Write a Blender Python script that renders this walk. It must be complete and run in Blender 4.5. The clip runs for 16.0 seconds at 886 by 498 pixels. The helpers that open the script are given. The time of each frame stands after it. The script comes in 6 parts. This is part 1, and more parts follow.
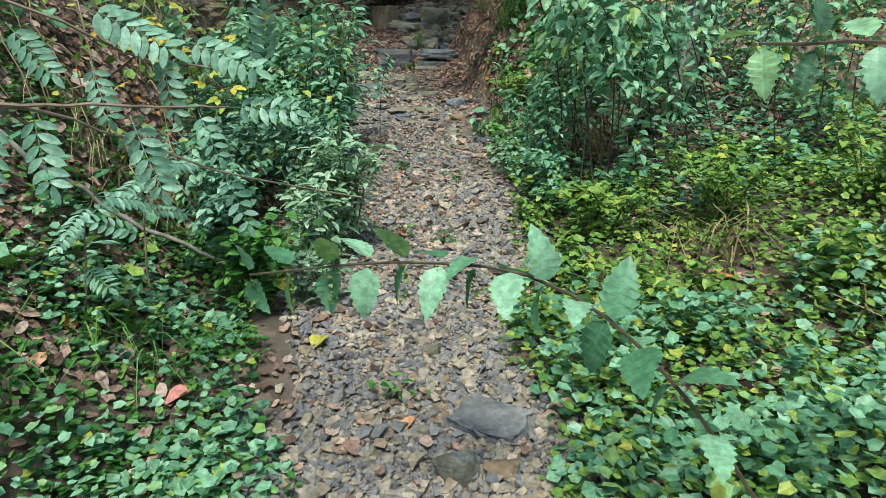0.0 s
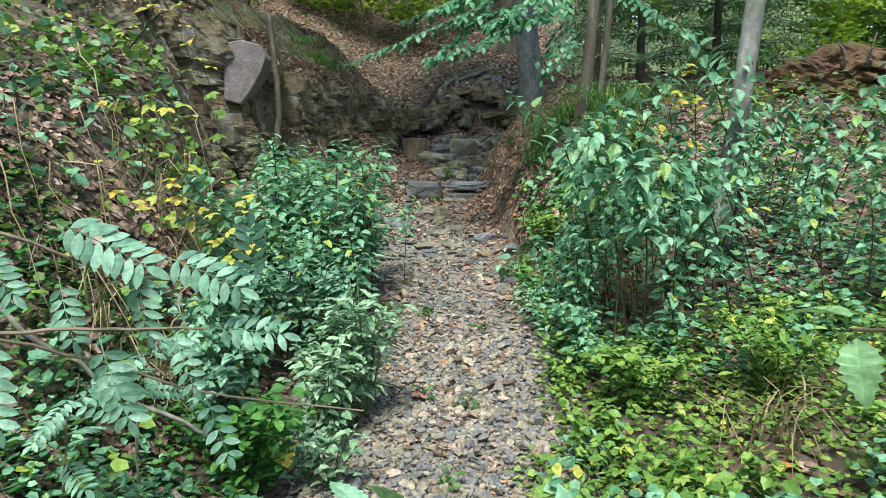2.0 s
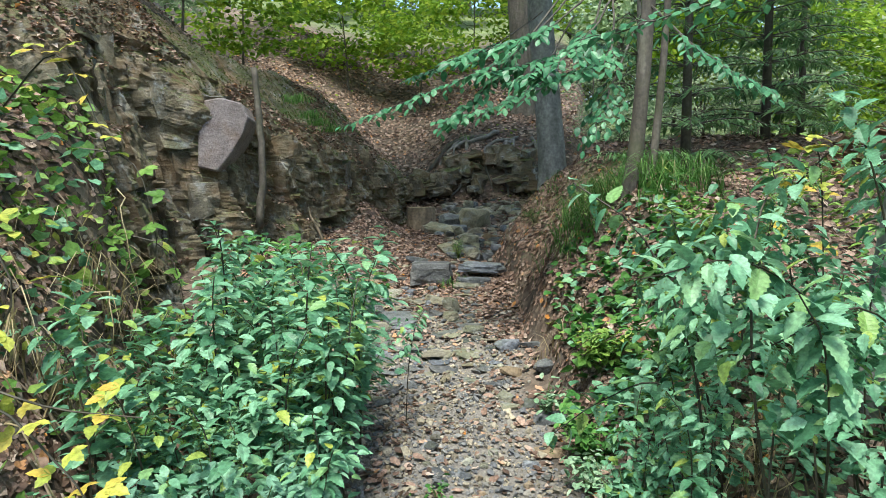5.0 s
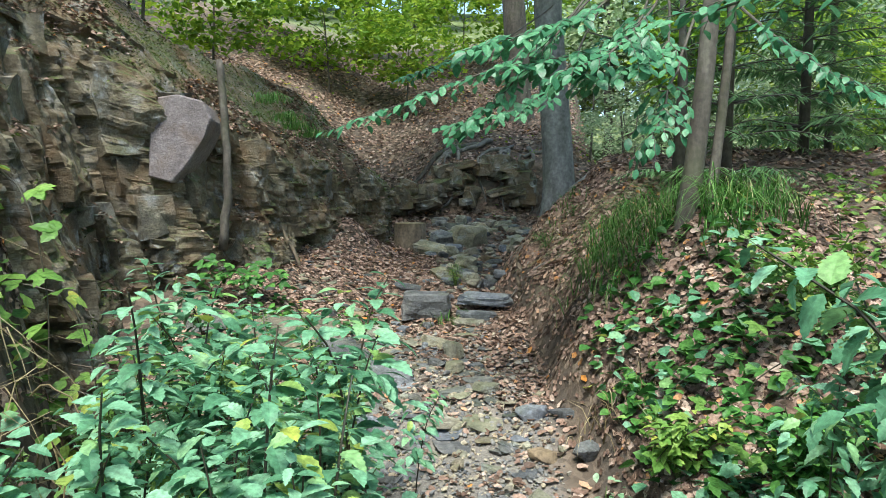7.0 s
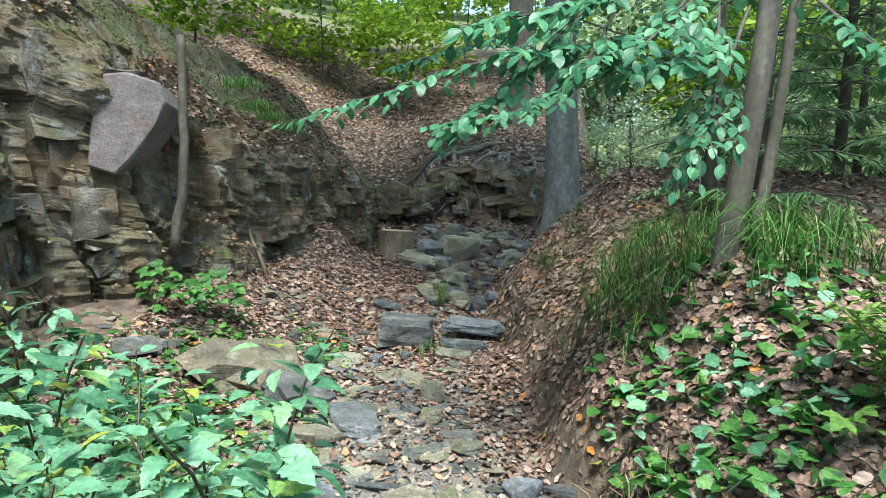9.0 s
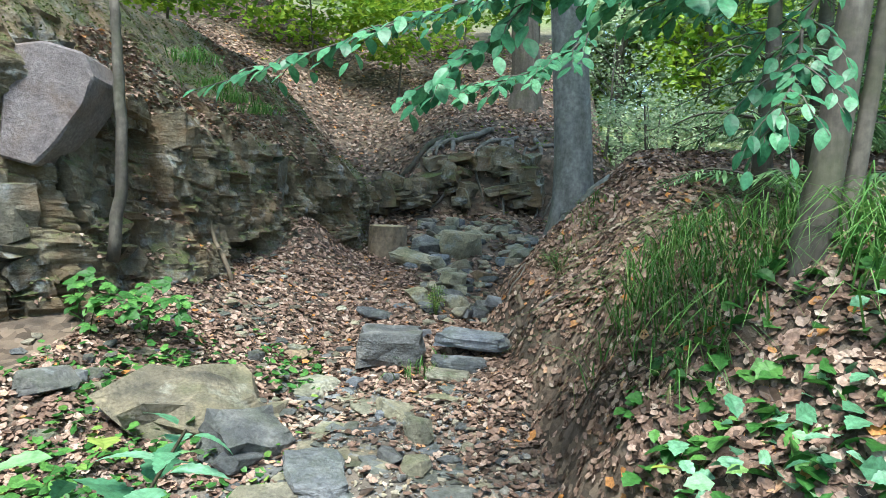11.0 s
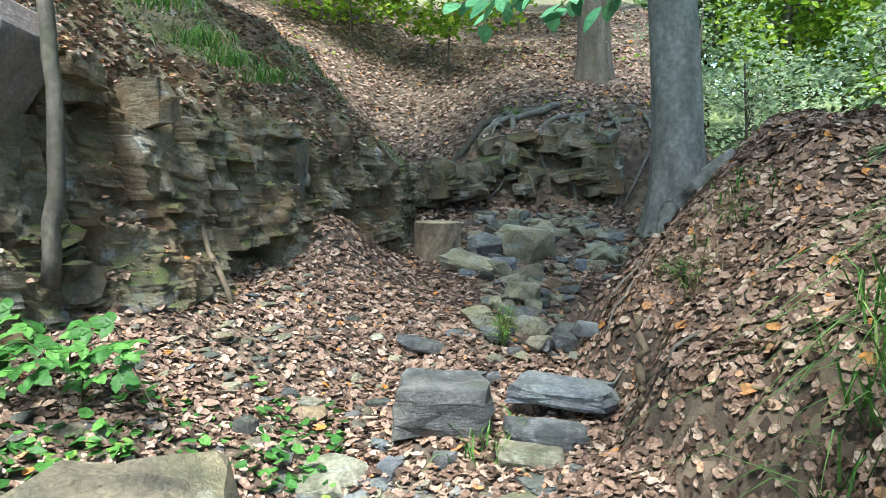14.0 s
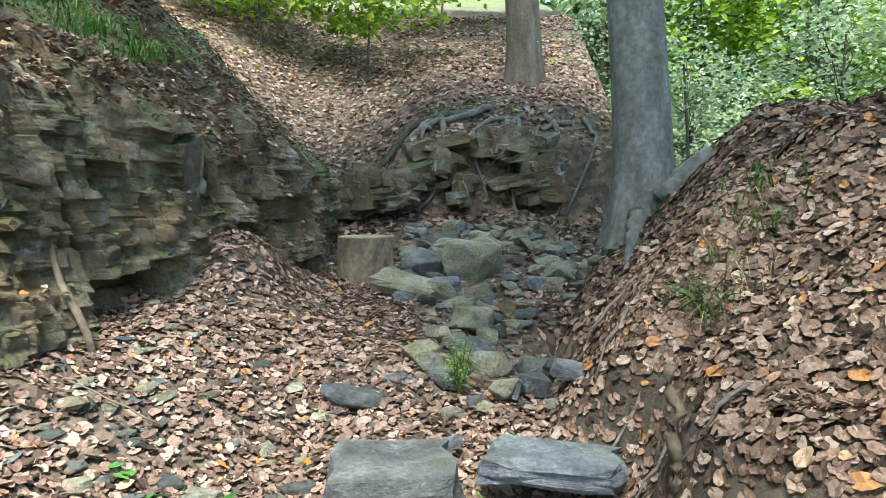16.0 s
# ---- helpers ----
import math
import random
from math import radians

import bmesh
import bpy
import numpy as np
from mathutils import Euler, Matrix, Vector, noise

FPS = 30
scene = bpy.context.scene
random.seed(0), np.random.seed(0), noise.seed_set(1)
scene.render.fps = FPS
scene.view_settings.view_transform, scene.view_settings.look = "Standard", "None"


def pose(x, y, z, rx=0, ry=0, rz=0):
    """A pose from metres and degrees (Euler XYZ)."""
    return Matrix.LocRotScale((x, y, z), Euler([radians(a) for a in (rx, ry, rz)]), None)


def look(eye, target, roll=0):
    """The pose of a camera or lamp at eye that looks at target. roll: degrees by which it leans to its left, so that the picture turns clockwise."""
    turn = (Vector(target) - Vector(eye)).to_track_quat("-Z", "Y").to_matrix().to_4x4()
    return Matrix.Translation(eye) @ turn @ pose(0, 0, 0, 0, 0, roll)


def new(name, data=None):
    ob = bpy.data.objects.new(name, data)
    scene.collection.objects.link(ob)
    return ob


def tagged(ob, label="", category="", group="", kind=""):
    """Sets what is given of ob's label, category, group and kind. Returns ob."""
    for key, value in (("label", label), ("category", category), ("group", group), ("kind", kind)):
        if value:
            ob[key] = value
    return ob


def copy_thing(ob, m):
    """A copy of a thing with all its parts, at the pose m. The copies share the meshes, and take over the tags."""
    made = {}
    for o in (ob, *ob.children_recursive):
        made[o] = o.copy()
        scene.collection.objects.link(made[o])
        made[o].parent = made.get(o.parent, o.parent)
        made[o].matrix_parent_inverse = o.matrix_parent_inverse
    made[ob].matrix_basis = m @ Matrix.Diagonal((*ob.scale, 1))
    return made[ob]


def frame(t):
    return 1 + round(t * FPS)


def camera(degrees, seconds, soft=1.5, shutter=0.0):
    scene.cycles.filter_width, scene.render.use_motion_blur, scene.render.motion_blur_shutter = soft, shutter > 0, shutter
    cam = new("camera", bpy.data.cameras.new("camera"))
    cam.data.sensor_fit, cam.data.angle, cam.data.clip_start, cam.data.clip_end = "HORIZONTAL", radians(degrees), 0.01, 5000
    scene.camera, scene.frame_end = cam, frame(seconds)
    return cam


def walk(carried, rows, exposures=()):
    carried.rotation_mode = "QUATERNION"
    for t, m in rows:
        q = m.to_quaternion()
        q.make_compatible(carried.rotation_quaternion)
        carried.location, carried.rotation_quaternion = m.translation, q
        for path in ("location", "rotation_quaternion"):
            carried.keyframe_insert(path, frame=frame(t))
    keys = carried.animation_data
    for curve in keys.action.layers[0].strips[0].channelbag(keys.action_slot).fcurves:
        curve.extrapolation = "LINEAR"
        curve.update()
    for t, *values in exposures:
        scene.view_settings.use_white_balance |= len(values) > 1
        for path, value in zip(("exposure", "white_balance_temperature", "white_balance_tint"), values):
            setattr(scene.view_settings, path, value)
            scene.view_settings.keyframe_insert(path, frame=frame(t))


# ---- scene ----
cam = camera(67.6, 16.0, soft=0.8)
PATH = [
    (0, (-0.021, -0.165, 1.467), (-0.013, 1.722, 0.805), -1.2),
    (0.5, (-0.02, -0.084, 1.488), (-0.04, 1.832, 0.916), -0.4),
    (1, (-0.018, -0.035, 1.522), (-0.007, 1.906, 1.041), -0.6),
    (1.5, (0.003, -0.008, 1.561), (0.001, 1.957, 1.189), -0.9),
    (2, (0.025, 0.113, 1.646), (-0.052, 2.085, 1.319), -1.4),
    (2.5, (0.022, 0.217, 1.712), (-0.055, 2.187, 1.376), -0.6),
    (3, (-0.028, 0.445, 1.705), (-0.104, 2.419, 1.392), 0.3),
    (3.5, (-0.064, 0.722, 1.727), (-0.131, 2.698, 1.421), -1.1),
    (4, (-0.062, 1.07, 1.75), (-0.112, 3.059, 1.546), -2.1),
    (4.2, (-0.055, 1.185, 1.777), (-0.151, 3.174, 1.591), -0.8),
    (6.3, (-0.34, 2.489, 1.962), (-0.342, 4.483, 1.81), 0.4),
    (6.5, (-0.369, 2.602, 1.976), (-0.332, 4.595, 1.804), 1.5),
    (7, (-0.383, 2.925, 2.008), (-0.399, 4.919, 1.867), -0.0),
    (7.5, (-0.369, 3.182, 2.039), (-0.384, 5.176, 1.879), -0.8),
    (8, (-0.316, 3.398, 2.08), (-0.301, 5.393, 1.934), 1.8),
    (8.5, (-0.315, 3.593, 2.095), (-0.309, 5.589, 1.958), 2.4),
    (8.7, (-0.321, 3.705, 2.101), (-0.317, 5.701, 1.965), 2.9),
    (10.8, (-0.21, 4.749, 2.091), (-0.222, 6.743, 1.933), 2.7),
    (11, (-0.198, 4.879, 2.098), (-0.214, 6.872, 1.936), 2.0),
    (11.5, (-0.186, 5.14, 2.093), (-0.257, 7.131, 1.911), 1.2),
    (12, (-0.185, 5.467, 2.088), (-0.395, 7.454, 2.008), -0.7),
    (12.5, (-0.229, 5.785, 2.077), (-0.523, 7.755, 1.906), -1.7),
    (13, (-0.319, 6.082, 2.07), (-0.615, 8.054, 1.915), -0.0),
    (13.5, (-0.352, 6.317, 2.071), (-0.622, 8.288, 1.866), -0.6),
    (14, (-0.333, 6.558, 2.081), (-0.505, 8.541, 1.884), 0.5),
    (14.5, (-0.354, 6.774, 2.039), (-0.454, 8.76, 1.824), 1.7),
    (15, (-0.444, 7.061, 2.03), (-0.449, 9.053, 1.852), 0.5),
    (15.5, (-0.49, 7.287, 2.026), (-0.388, 9.278, 1.859), 0.2),
    (16, (-0.517, 7.555, 2.029), (-0.443, 9.548, 1.872), -0.1),
]
walk(cam, [(t, look(eye, target, roll)) for t, eye, target, roll in PATH],
     exposures=[(0.0, 1.5, 6450, 4), (2.0, 1.8, 6450, 4), (4.0, 1.88, 6450, 4), (8.0, 2.12, 6250, 3), (11.0, 2.35, 6000, 2), (13.5, 2.6, 6100, 3), (16.0, 2.7, 6200, 2)])

# ---- world, sun, exposure ----
world = bpy.data.worlds.new("forest_sky")
scene.world = world
world.use_nodes = True
wn = world.node_tree
sky = wn.nodes.new("ShaderNodeTexSky")
sky.sky_type, sky.sun_disc = "NISHITA", False
sky.sun_elevation, sky.sun_rotation = radians(64), radians(189)
wn.links.new(sky.outputs[0], wn.nodes["Background"].inputs[0])
wn.nodes["Background"].inputs[1].default_value = 0.105
sun = new("sun", bpy.data.lights.new("sun", "SUN"))
sun.data.energy, sun.data.angle, sun.data.color = 2.0, radians(20), (1.0, 0.96, 0.9)
sun.matrix_world = look((-2.5, -8, 34), (0, 8, 0))

# ---- materials ----


def material(name):
    m = bpy.data.materials.new(name)
    m.use_nodes = True
    return m, m.node_tree, m.node_tree.nodes["Principled BSDF"]


def node(t, kind, **ins):
    n = t.nodes.new("ShaderNode" + kind)
    for k, v in ins.items():
        n.inputs[k.replace("_", " ")].default_value = v
    return n


def ramp(t, fac, stops):
    r = t.nodes.new("ShaderNodeValToRGB")
    e = r.color_ramp.elements
    while len(e) < len(stops):
        e.new(0.5)
    for i, (p, c) in enumerate(stops):
        e[i].position, e[i].color = p, (*c, 1)
    t.links.new(fac, r.inputs[0])
    return r.outputs[0]


def mix(t, fac, a, b, blend="MIX"):
    n = t.nodes.new("ShaderNodeMixRGB")
    n.blend_type = blend
    for i, v in enumerate((fac, a, b)):
        if isinstance(v, bpy.types.NodeSocket):
            t.links.new(v, n.inputs[i])
        elif i == 0:
            n.inputs[0].default_value = v
        else:
            n.inputs[i].default_value = (*v, 1)
    return n.outputs[0]


def noise_tex(t, scale, detail=5, rough=0.6, stretch=None):
    n = node(t, "TexNoise", Scale=scale, Detail=detail, Roughness=rough)
    c = t.nodes.new("ShaderNodeTexCoord")
    g = t.nodes.new("ShaderNodeNewGeometry")
    if stretch:
        mp = t.nodes.new("ShaderNodeMapping")
        mp.inputs["Scale"].default_value = stretch
        t.links.new(g.outputs["Position"], mp.inputs[0])
        t.links.new(mp.outputs[0], n.inputs["Vector"])
    else:
        t.links.new(g.outputs["Position"], n.inputs["Vector"])
    t.nodes.remove(c)
    return n.outputs["Fac"]


def bump(t, bsdf, height, strength=0.5, dist=0.02):
    b = node(t, "Bump", Strength=strength, Distance=dist)
    t.links.new(height, b.inputs["Height"])
    t.links.new(b.outputs[0], bsdf.inputs["Normal"])


def leaf_material(name, stops, rough=0.5, light=0.27, spread=0.3):
    """Leaf with colours that vary from leaf to leaf, lit through from behind."""
    m, t, b = material(name)
    g = t.nodes.new("ShaderNodeNewGeometry")
    o = t.nodes.new("ShaderNodeObjectInfo")
    add = t.nodes.new("ShaderNodeMath")
    add.operation = "ADD"
    t.links.new(g.outputs["Random Per Island"], add.inputs[0])
    t.links.new(o.outputs["Random"], add.inputs[1])
    fr = t.nodes.new("ShaderNodeMath")
    fr.operation = "FRACT"
    t.links.new(add.outputs[0], fr.inputs[0])
    col = ramp(t, fr.outputs[0], stops)
    spots = ramp(t, noise_tex(t, 60, 3), [(0.35, (1 - spread,) * 3), (0.7, (1 + spread,) * 3)])
    col = mix(t, 1.0, col, spots, "MULTIPLY")
    t.links.new(col, b.inputs["Base Color"])
    b.inputs["Roughness"].default_value = rough
    b.inputs["Specular IOR Level"].default_value = 0.3
    bump(t, b, noise_tex(t, 180, 2), 0.25, 0.003)
    if light:
        tr = t.nodes.new("ShaderNodeBsdfTranslucent")
        t.links.new(col, tr.inputs[0])
        ms = t.nodes.new("ShaderNodeMixShader")
        ms.inputs[0].default_value = light
        t.links.new(b.outputs[0], ms.inputs[1])
        t.links.new(tr.outputs[0], ms.inputs[2])
        t.links.new(ms.outputs[0], t.nodes["Material Output"].inputs[0])
    return m


def rock_material(name, stops, scale=3.0, moss=0.0, rust=0.0, random=True, bedding=0.0):
    m, t, b = material(name)
    col = ramp(t, noise_tex(t, scale, 8, 0.65), stops)
    if bedding:
        o = t.nodes.new("ShaderNodeObjectInfo")
        g = t.nodes.new("ShaderNodeNewGeometry")
        add = t.nodes.new("ShaderNodeMath")
        add.operation = "ADD"
        t.links.new(g.outputs["Random Per Island"], add.inputs[0])
        t.links.new(o.outputs["Random"], add.inputs[1])
        fr = t.nodes.new("ShaderNodeMath")
        fr.operation = "FRACT"
        t.links.new(add.outputs[0], fr.inputs[0])
        col = mix(t, 1.0, col, ramp(t, fr.outputs[0], [(0.0, (0.62, 0.62, 0.6)), (0.4, (0.95, 0.92, 0.85)), (0.7, (1.2, 1.1, 0.95)), (1.0, (1.35, 1.38, 1.45))]), "MULTIPLY")
        layers = ramp(t, noise_tex(t, 4, 8, 0.75, (1.3, 1.3, 4)), [(0.36, (0.5,) * 3), (0.5, (1.0,) * 3), (0.66, (1.4,) * 3)])
        col = mix(t, bedding, col, layers, "MULTIPLY")
        # pale blue-grey patches: lichen, and wet sheen put into the colour
        sheen_lichen = ramp(t, noise_tex(t, 4.2, 7, 0.7), [(0.56, (0, 0, 0)), (0.68, (0.75,) * 3)])
        col = mix(t, sheen_lichen, col, (0.33, 0.36, 0.37))
    if random:
        o = t.nodes.new("ShaderNodeObjectInfo")
        g = t.nodes.new("ShaderNodeNewGeometry")
        add = t.nodes.new("ShaderNodeMath")
        add.operation = "ADD"
        t.links.new(g.outputs["Random Per Island"], add.inputs[0])
        t.links.new(o.outputs["Random"], add.inputs[1])
        fr = t.nodes.new("ShaderNodeMath")
        fr.operation = "FRACT"
        t.links.new(add.outputs[0], fr.inputs[0])
        tone = ramp(t, fr.outputs[0], [(0.0, (0.5, 0.53, 0.6)), (0.35, (0.85, 0.87, 0.9)), (0.6, (1.1, 1.0, 0.82)), (0.85, (1.5, 1.35, 1.05)), (1.0, (1.0, 0.75, 0.5))])
        col = mix(t, 1.0, col, tone, "MULTIPLY")
    fine = ramp(t, noise_tex(t, 45, 4), [(0.3, (0.65,) * 3), (0.7, (1.3,) * 3)])
    col = mix(t, 1.0, col, fine, "MULTIPLY")
    if rust:
        f = ramp(t, noise_tex(t, 2.2, 6), [(0.48, (0, 0, 0)), (0.62, (rust,) * 3)])
        col = mix(t, f, col, (0.20, 0.115, 0.05))
    if moss:
        g = t.nodes.new("ShaderNodeNewGeometry")
        sep = t.nodes.new("ShaderNodeSeparateXYZ")
        t.links.new(g.outputs["Normal"], sep.inputs[0])
        up = ramp(t, sep.outputs[2], [(0.15, (0, 0, 0)), (0.7, (1, 1, 1))])
        nf = ramp(t, noise_tex(t, 2.6, 6), [(0.46, (0, 0, 0)), (0.6, (moss,) * 3)])
        f = mix(t, 1.0, up, nf, "MULTIPLY")
        mc = ramp(t, noise_tex(t, 70, 3), [(0.3, (0.03, 0.05, 0.012)), (0.75, (0.14, 0.17, 0.04))])
        col = mix(t, f, col, mc)
    t.links.new(col, b.inputs["Base Color"])
    b.inputs["Roughness"].default_value = 0.8
    if bedding:
        t.links.new(ramp(t, noise_tex(t, 6, 4), [(0.4, (0.42,) * 3), (0.6, (0.85,) * 3)]), b.inputs["Roughness"])
        both = mix(t, 0.5, noise_tex(t, 9, 8, 0.75, (1, 1, 4)), noise_tex(t, 30, 8, 0.7))
        bump(t, b, both, 1.0, 0.05)
    else:
        bump(t, b, noise_tex(t, 24, 10, 0.75), 1.0, 0.02)
    return m


GREY = [(0.3, (0.06, 0.065, 0.07)), (0.5, (0.14, 0.145, 0.145)), (0.7, (0.24, 0.24, 0.22))]
M_STONE = rock_material("grey_stone", GREY, 4, moss=0.3, bedding=0.4)
M_SLATE = rock_material("dark_slate", [(0.3, (0.06, 0.068, 0.08)), (0.5, (0.125, 0.135, 0.15)), (0.72, (0.25, 0.26, 0.265))], 5, moss=0.25, random=False, bedding=0.5)
M_PALE = rock_material("pale_stone", [(0.3, (0.14, 0.14, 0.11)), (0.5, (0.26, 0.26, 0.20)), (0.7, (0.40, 0.38, 0.30))], 5, moss=0.35, random=False, bedding=0.35)
M_RUST = rock_material("rusty_stone", [(0.3, (0.12, 0.09, 0.06)), (0.6, (0.27, 0.2, 0.12))], 6, random=False)
M_FACE = rock_material("layered_rock", [(0.32, (0.045, 0.04, 0.03)), (0.46, (0.10, 0.09, 0.062)), (0.56, (0.175, 0.155, 0.11)), (0.66, (0.27, 0.26, 0.235))], 2.8, moss=0.9, rust=0.5, random=False, bedding=0.35)
M_PLATE = rock_material("violet_rock", [(0.3, (0.12, 0.10, 0.10)), (0.5, (0.20, 0.17, 0.168)), (0.7, (0.27, 0.24, 0.235))], 5, rust=0.3, random=False)
M_GRAVEL = rock_material("gravel", [(0.3, (0.16, 0.16, 0.155)), (0.7, (0.36, 0.345, 0.315))], 6)


def soil_material():
    m, t, b = material("forest_soil")
    at = t.nodes.new("ShaderNodeAttribute")
    at.attribute_name = "gravel"
    soil = ramp(t, noise_tex(t, 7, 8, 0.7), [(0.3, (0.035, 0.028, 0.021)), (0.55, (0.095, 0.077, 0.06)), (0.75, (0.18, 0.15, 0.12))])
    vor = node(t, "TexVoronoi", Scale=15.0)
    gp = t.nodes.new("ShaderNodeNewGeometry")
    t.links.new(gp.outputs["Position"], vor.inputs["Vector"])
    sep = t.nodes.new("ShaderNodeSeparateColor")
    t.links.new(vor.outputs["Color"], sep.inputs[0])
    carpet = ramp(t, sep.outputs[0], [(0.0, (0.05, 0.034, 0.022)), (0.35, (0.13, 0.09, 0.06)), (0.7, (0.23, 0.165, 0.115)), (1.0, (0.33, 0.25, 0.18))])
    soil = mix(t, ramp(t, noise_tex(t, 1.7, 6), [(0.4, (0.15, 0.15, 0.15)), (0.6, (0.8, 0.8, 0.8))]), soil, carpet)
    grit = ramp(t, noise_tex(t, 60, 6, 0.8), [(0.3, (0.09, 0.08, 0.07)), (0.5, (0.22, 0.20, 0.175)), (0.7, (0.36, 0.33, 0.28))])
    col = mix(t, at.outputs["Fac"], soil, grit)
    far = t.nodes.new("ShaderNodeAttribute")
    far.attribute_name = "green"
    col = mix(t, far.outputs["Fac"], col, ramp(t, noise_tex(t, 3, 8, 0.7), [(0.35, (0.06, 0.09, 0.025)), (0.65, (0.2, 0.24, 0.09))]))
    t.links.new(col, b.inputs["Base Color"])
    b.inputs["Roughness"].default_value = 0.95
    bump(t, b, noise_tex(t, 35, 8, 0.75), 0.9, 0.03)
    return m


def bark_material(name, stops, streak, moss=0.0):
    m, t, b = material(name)
    col = ramp(t, noise_tex(t, 9, 7, 0.65, streak), stops)
    spots = ramp(t, noise_tex(t, 22, 4), [(0.38, (0.75,) * 3), (0.65, (1.2, 1.2, 1.18))])
    col = mix(t, 1.0, col, spots, "MULTIPLY")
    if moss:
        f = ramp(t, noise_tex(t, 3.5, 5), [(0.5, (0, 0, 0)), (0.66, (moss,) * 3)])
        col = mix(t, f, col, (0.07, 0.09, 0.03))
    t.links.new(col, b.inputs["Base Color"])
    b.inputs["Roughness"].default_value = 0.85
    bump(t, b, noise_tex(t, 18, 6, 0.7, streak), 0.5, 0.012)
    return m


M_SOIL = soil_material()
M_BEECH = bark_material("beech_bark", [(0.3, (0.12, 0.12, 0.11)), (0.55, (0.22, 0.22, 0.205)), (0.75, (0.31, 0.315, 0.30))], (1, 1, 0.35), 0.25)
M_BARK = bark_material("dark_bark", [(0.3, (0.04, 0.034, 0.027)), (0.6, (0.105, 0.092, 0.076)), (0.8, (0.18, 0.165, 0.14))], (1, 1, 0.2), 0.3)
M_ROOT = bark_material("root_bark", [(0.3, (0.09, 0.08, 0.07)), (0.7, (0.24, 0.22, 0.19))], (1, 1, 1), 0.1)
M_DEAD = bark_material("dead_wood", [(0.3, (0.10, 0.075, 0.05)), (0.7, (0.26, 0.2, 0.14))], (1, 1, 0.3), 0.15)
M_CUT = bark_material("sawn_wood", [(0.3, (0.28, 0.22, 0.13)), (0.7, (0.48, 0.40, 0.26))], (1, 1, 1), 0.1)
M_LITTER = leaf_material("dry_beech_leaf", [(0.0, (0.045, 0.03, 0.021)), (0.25, (0.135, 0.085, 0.062)), (0.55, (0.25, 0.16, 0.118)), (0.8, (0.37, 0.255, 0.195)), (0.95, (0.47, 0.37, 0.30)), (1.0, (0.48, 0.2, 0.04))], 0.6, 0.15)
# nettle greens are lightened and greyed to hold the leaves' pale sheen in the colour
M_NETTLE = leaf_material("nettle_leaf", [(0.0, (0.065, 0.18, 0.09)), (0.4, (0.135, 0.31, 0.17)), (0.8, (0.24, 0.45, 0.28)), (0.95, (0.20, 0.35, 0.10)), (1.0, (0.36, 0.40, 0.07))], 0.42)
M_LIME = leaf_material("lime_leaf", [(0.0, (0.075, 0.17, 0.03)), (0.5, (0.15, 0.28, 0.055)), (0.9, (0.25, 0.37, 0.08)), (1.0, (0.42, 0.42, 0.08))])
M_GREEN = leaf_material("green_leaf", [(0.0, (0.025, 0.09, 0.016)), (0.5, (0.055, 0.17, 0.035)), (1.0, (0.12, 0.28, 0.06))])
M_BLUE = leaf_material("bluish_leaf", [(0.0, (0.09, 0.20, 0.13)), (0.6, (0.17, 0.33, 0.22)), (1.0, (0.27, 0.45, 0.33))])
M_PALELEAF = leaf_material("pale_leaf", [(0.0, (0.14, 0.27, 0.14)), (0.6, (0.26, 0.41, 0.24)), (1.0, (0.38, 0.52, 0.34))])
M_YELLOW = leaf_material("yellow_leaf", [(0.0, (0.30, 0.36, 0.06)), (0.6, (0.46, 0.45, 0.08)), (1.0, (0.5, 0.34, 0.06))])
M_PINK = leaf_material("pink_leaf", [(0.0, (0.42, 0.17, 0.15)), (1.0, (0.5, 0.22, 0.18))], light=0.1)
M_BEECHLEAF = leaf_material("beech_leaf", [(0.0, (0.03, 0.12, 0.055)), (0.5, (0.065, 0.21, 0.10)), (1.0, (0.12, 0.31, 0.15))], 0.4)
# background leaves: the brightness of a sunlit clearing is put into both colours
M_SUNLEAF = leaf_material("sunlit_leaf", [(0.0, (0.10, 0.21, 0.02)), (0.5, (0.22, 0.36, 0.035)), (1.0, (0.40, 0.50, 0.06))], 0.5, 0.5)
M_SUNLITFAR = leaf_material("sunlit_far_leaf", [(0.0, (0.17, 0.27, 0.13)), (0.5, (0.36, 0.47, 0.26)), (1.0, (0.56, 0.62, 0.40))], 0.5, 0.5)
M_NEEDLE = leaf_material("spruce_needle", [(0.0, (0.07, 0.16, 0.06)), (0.5, (0.15, 0.29, 0.12)), (1.0, (0.25, 0.40, 0.17))], 0.6, 0.25)
M_GRASS = leaf_material("grass_blade", [(0.0, (0.045, 0.12, 0.025)), (0.5, (0.09, 0.215, 0.045)), (0.93, (0.16, 0.30, 0.075)), (1.0, (0.40, 0.36, 0.18))])
M_STRAW = leaf_material("dry_grass", [(0.0, (0.16, 0.12, 0.06)), (0.5, (0.30, 0.24, 0.13)), (1.0, (0.42, 0.35, 0.21))])
M_STEM = leaf_material("green_stem", [(0.0, (0.06, 0.10, 0.03)), (1.0, (0.12, 0.16, 0.05))], light=0)
M_DARKSTEM = leaf_material("dark_stem", [(0.0, (0.03, 0.03, 0.02)), (1.0, (0.07, 0.055, 0.035))], light=0)
M_CATKIN = leaf_material("nettle_flower", [(0.0, (0.12, 0.2, 0.05)), (1.0, (0.22, 0.3, 0.1))])
M_MOSS = leaf_material("moss", [(0.0, (0.04, 0.06, 0.012)), (1.0, (0.13, 0.16, 0.035))], 0.9, 0.1)

# ---- geometry helpers ----
rng = np.random.default_rng(7)


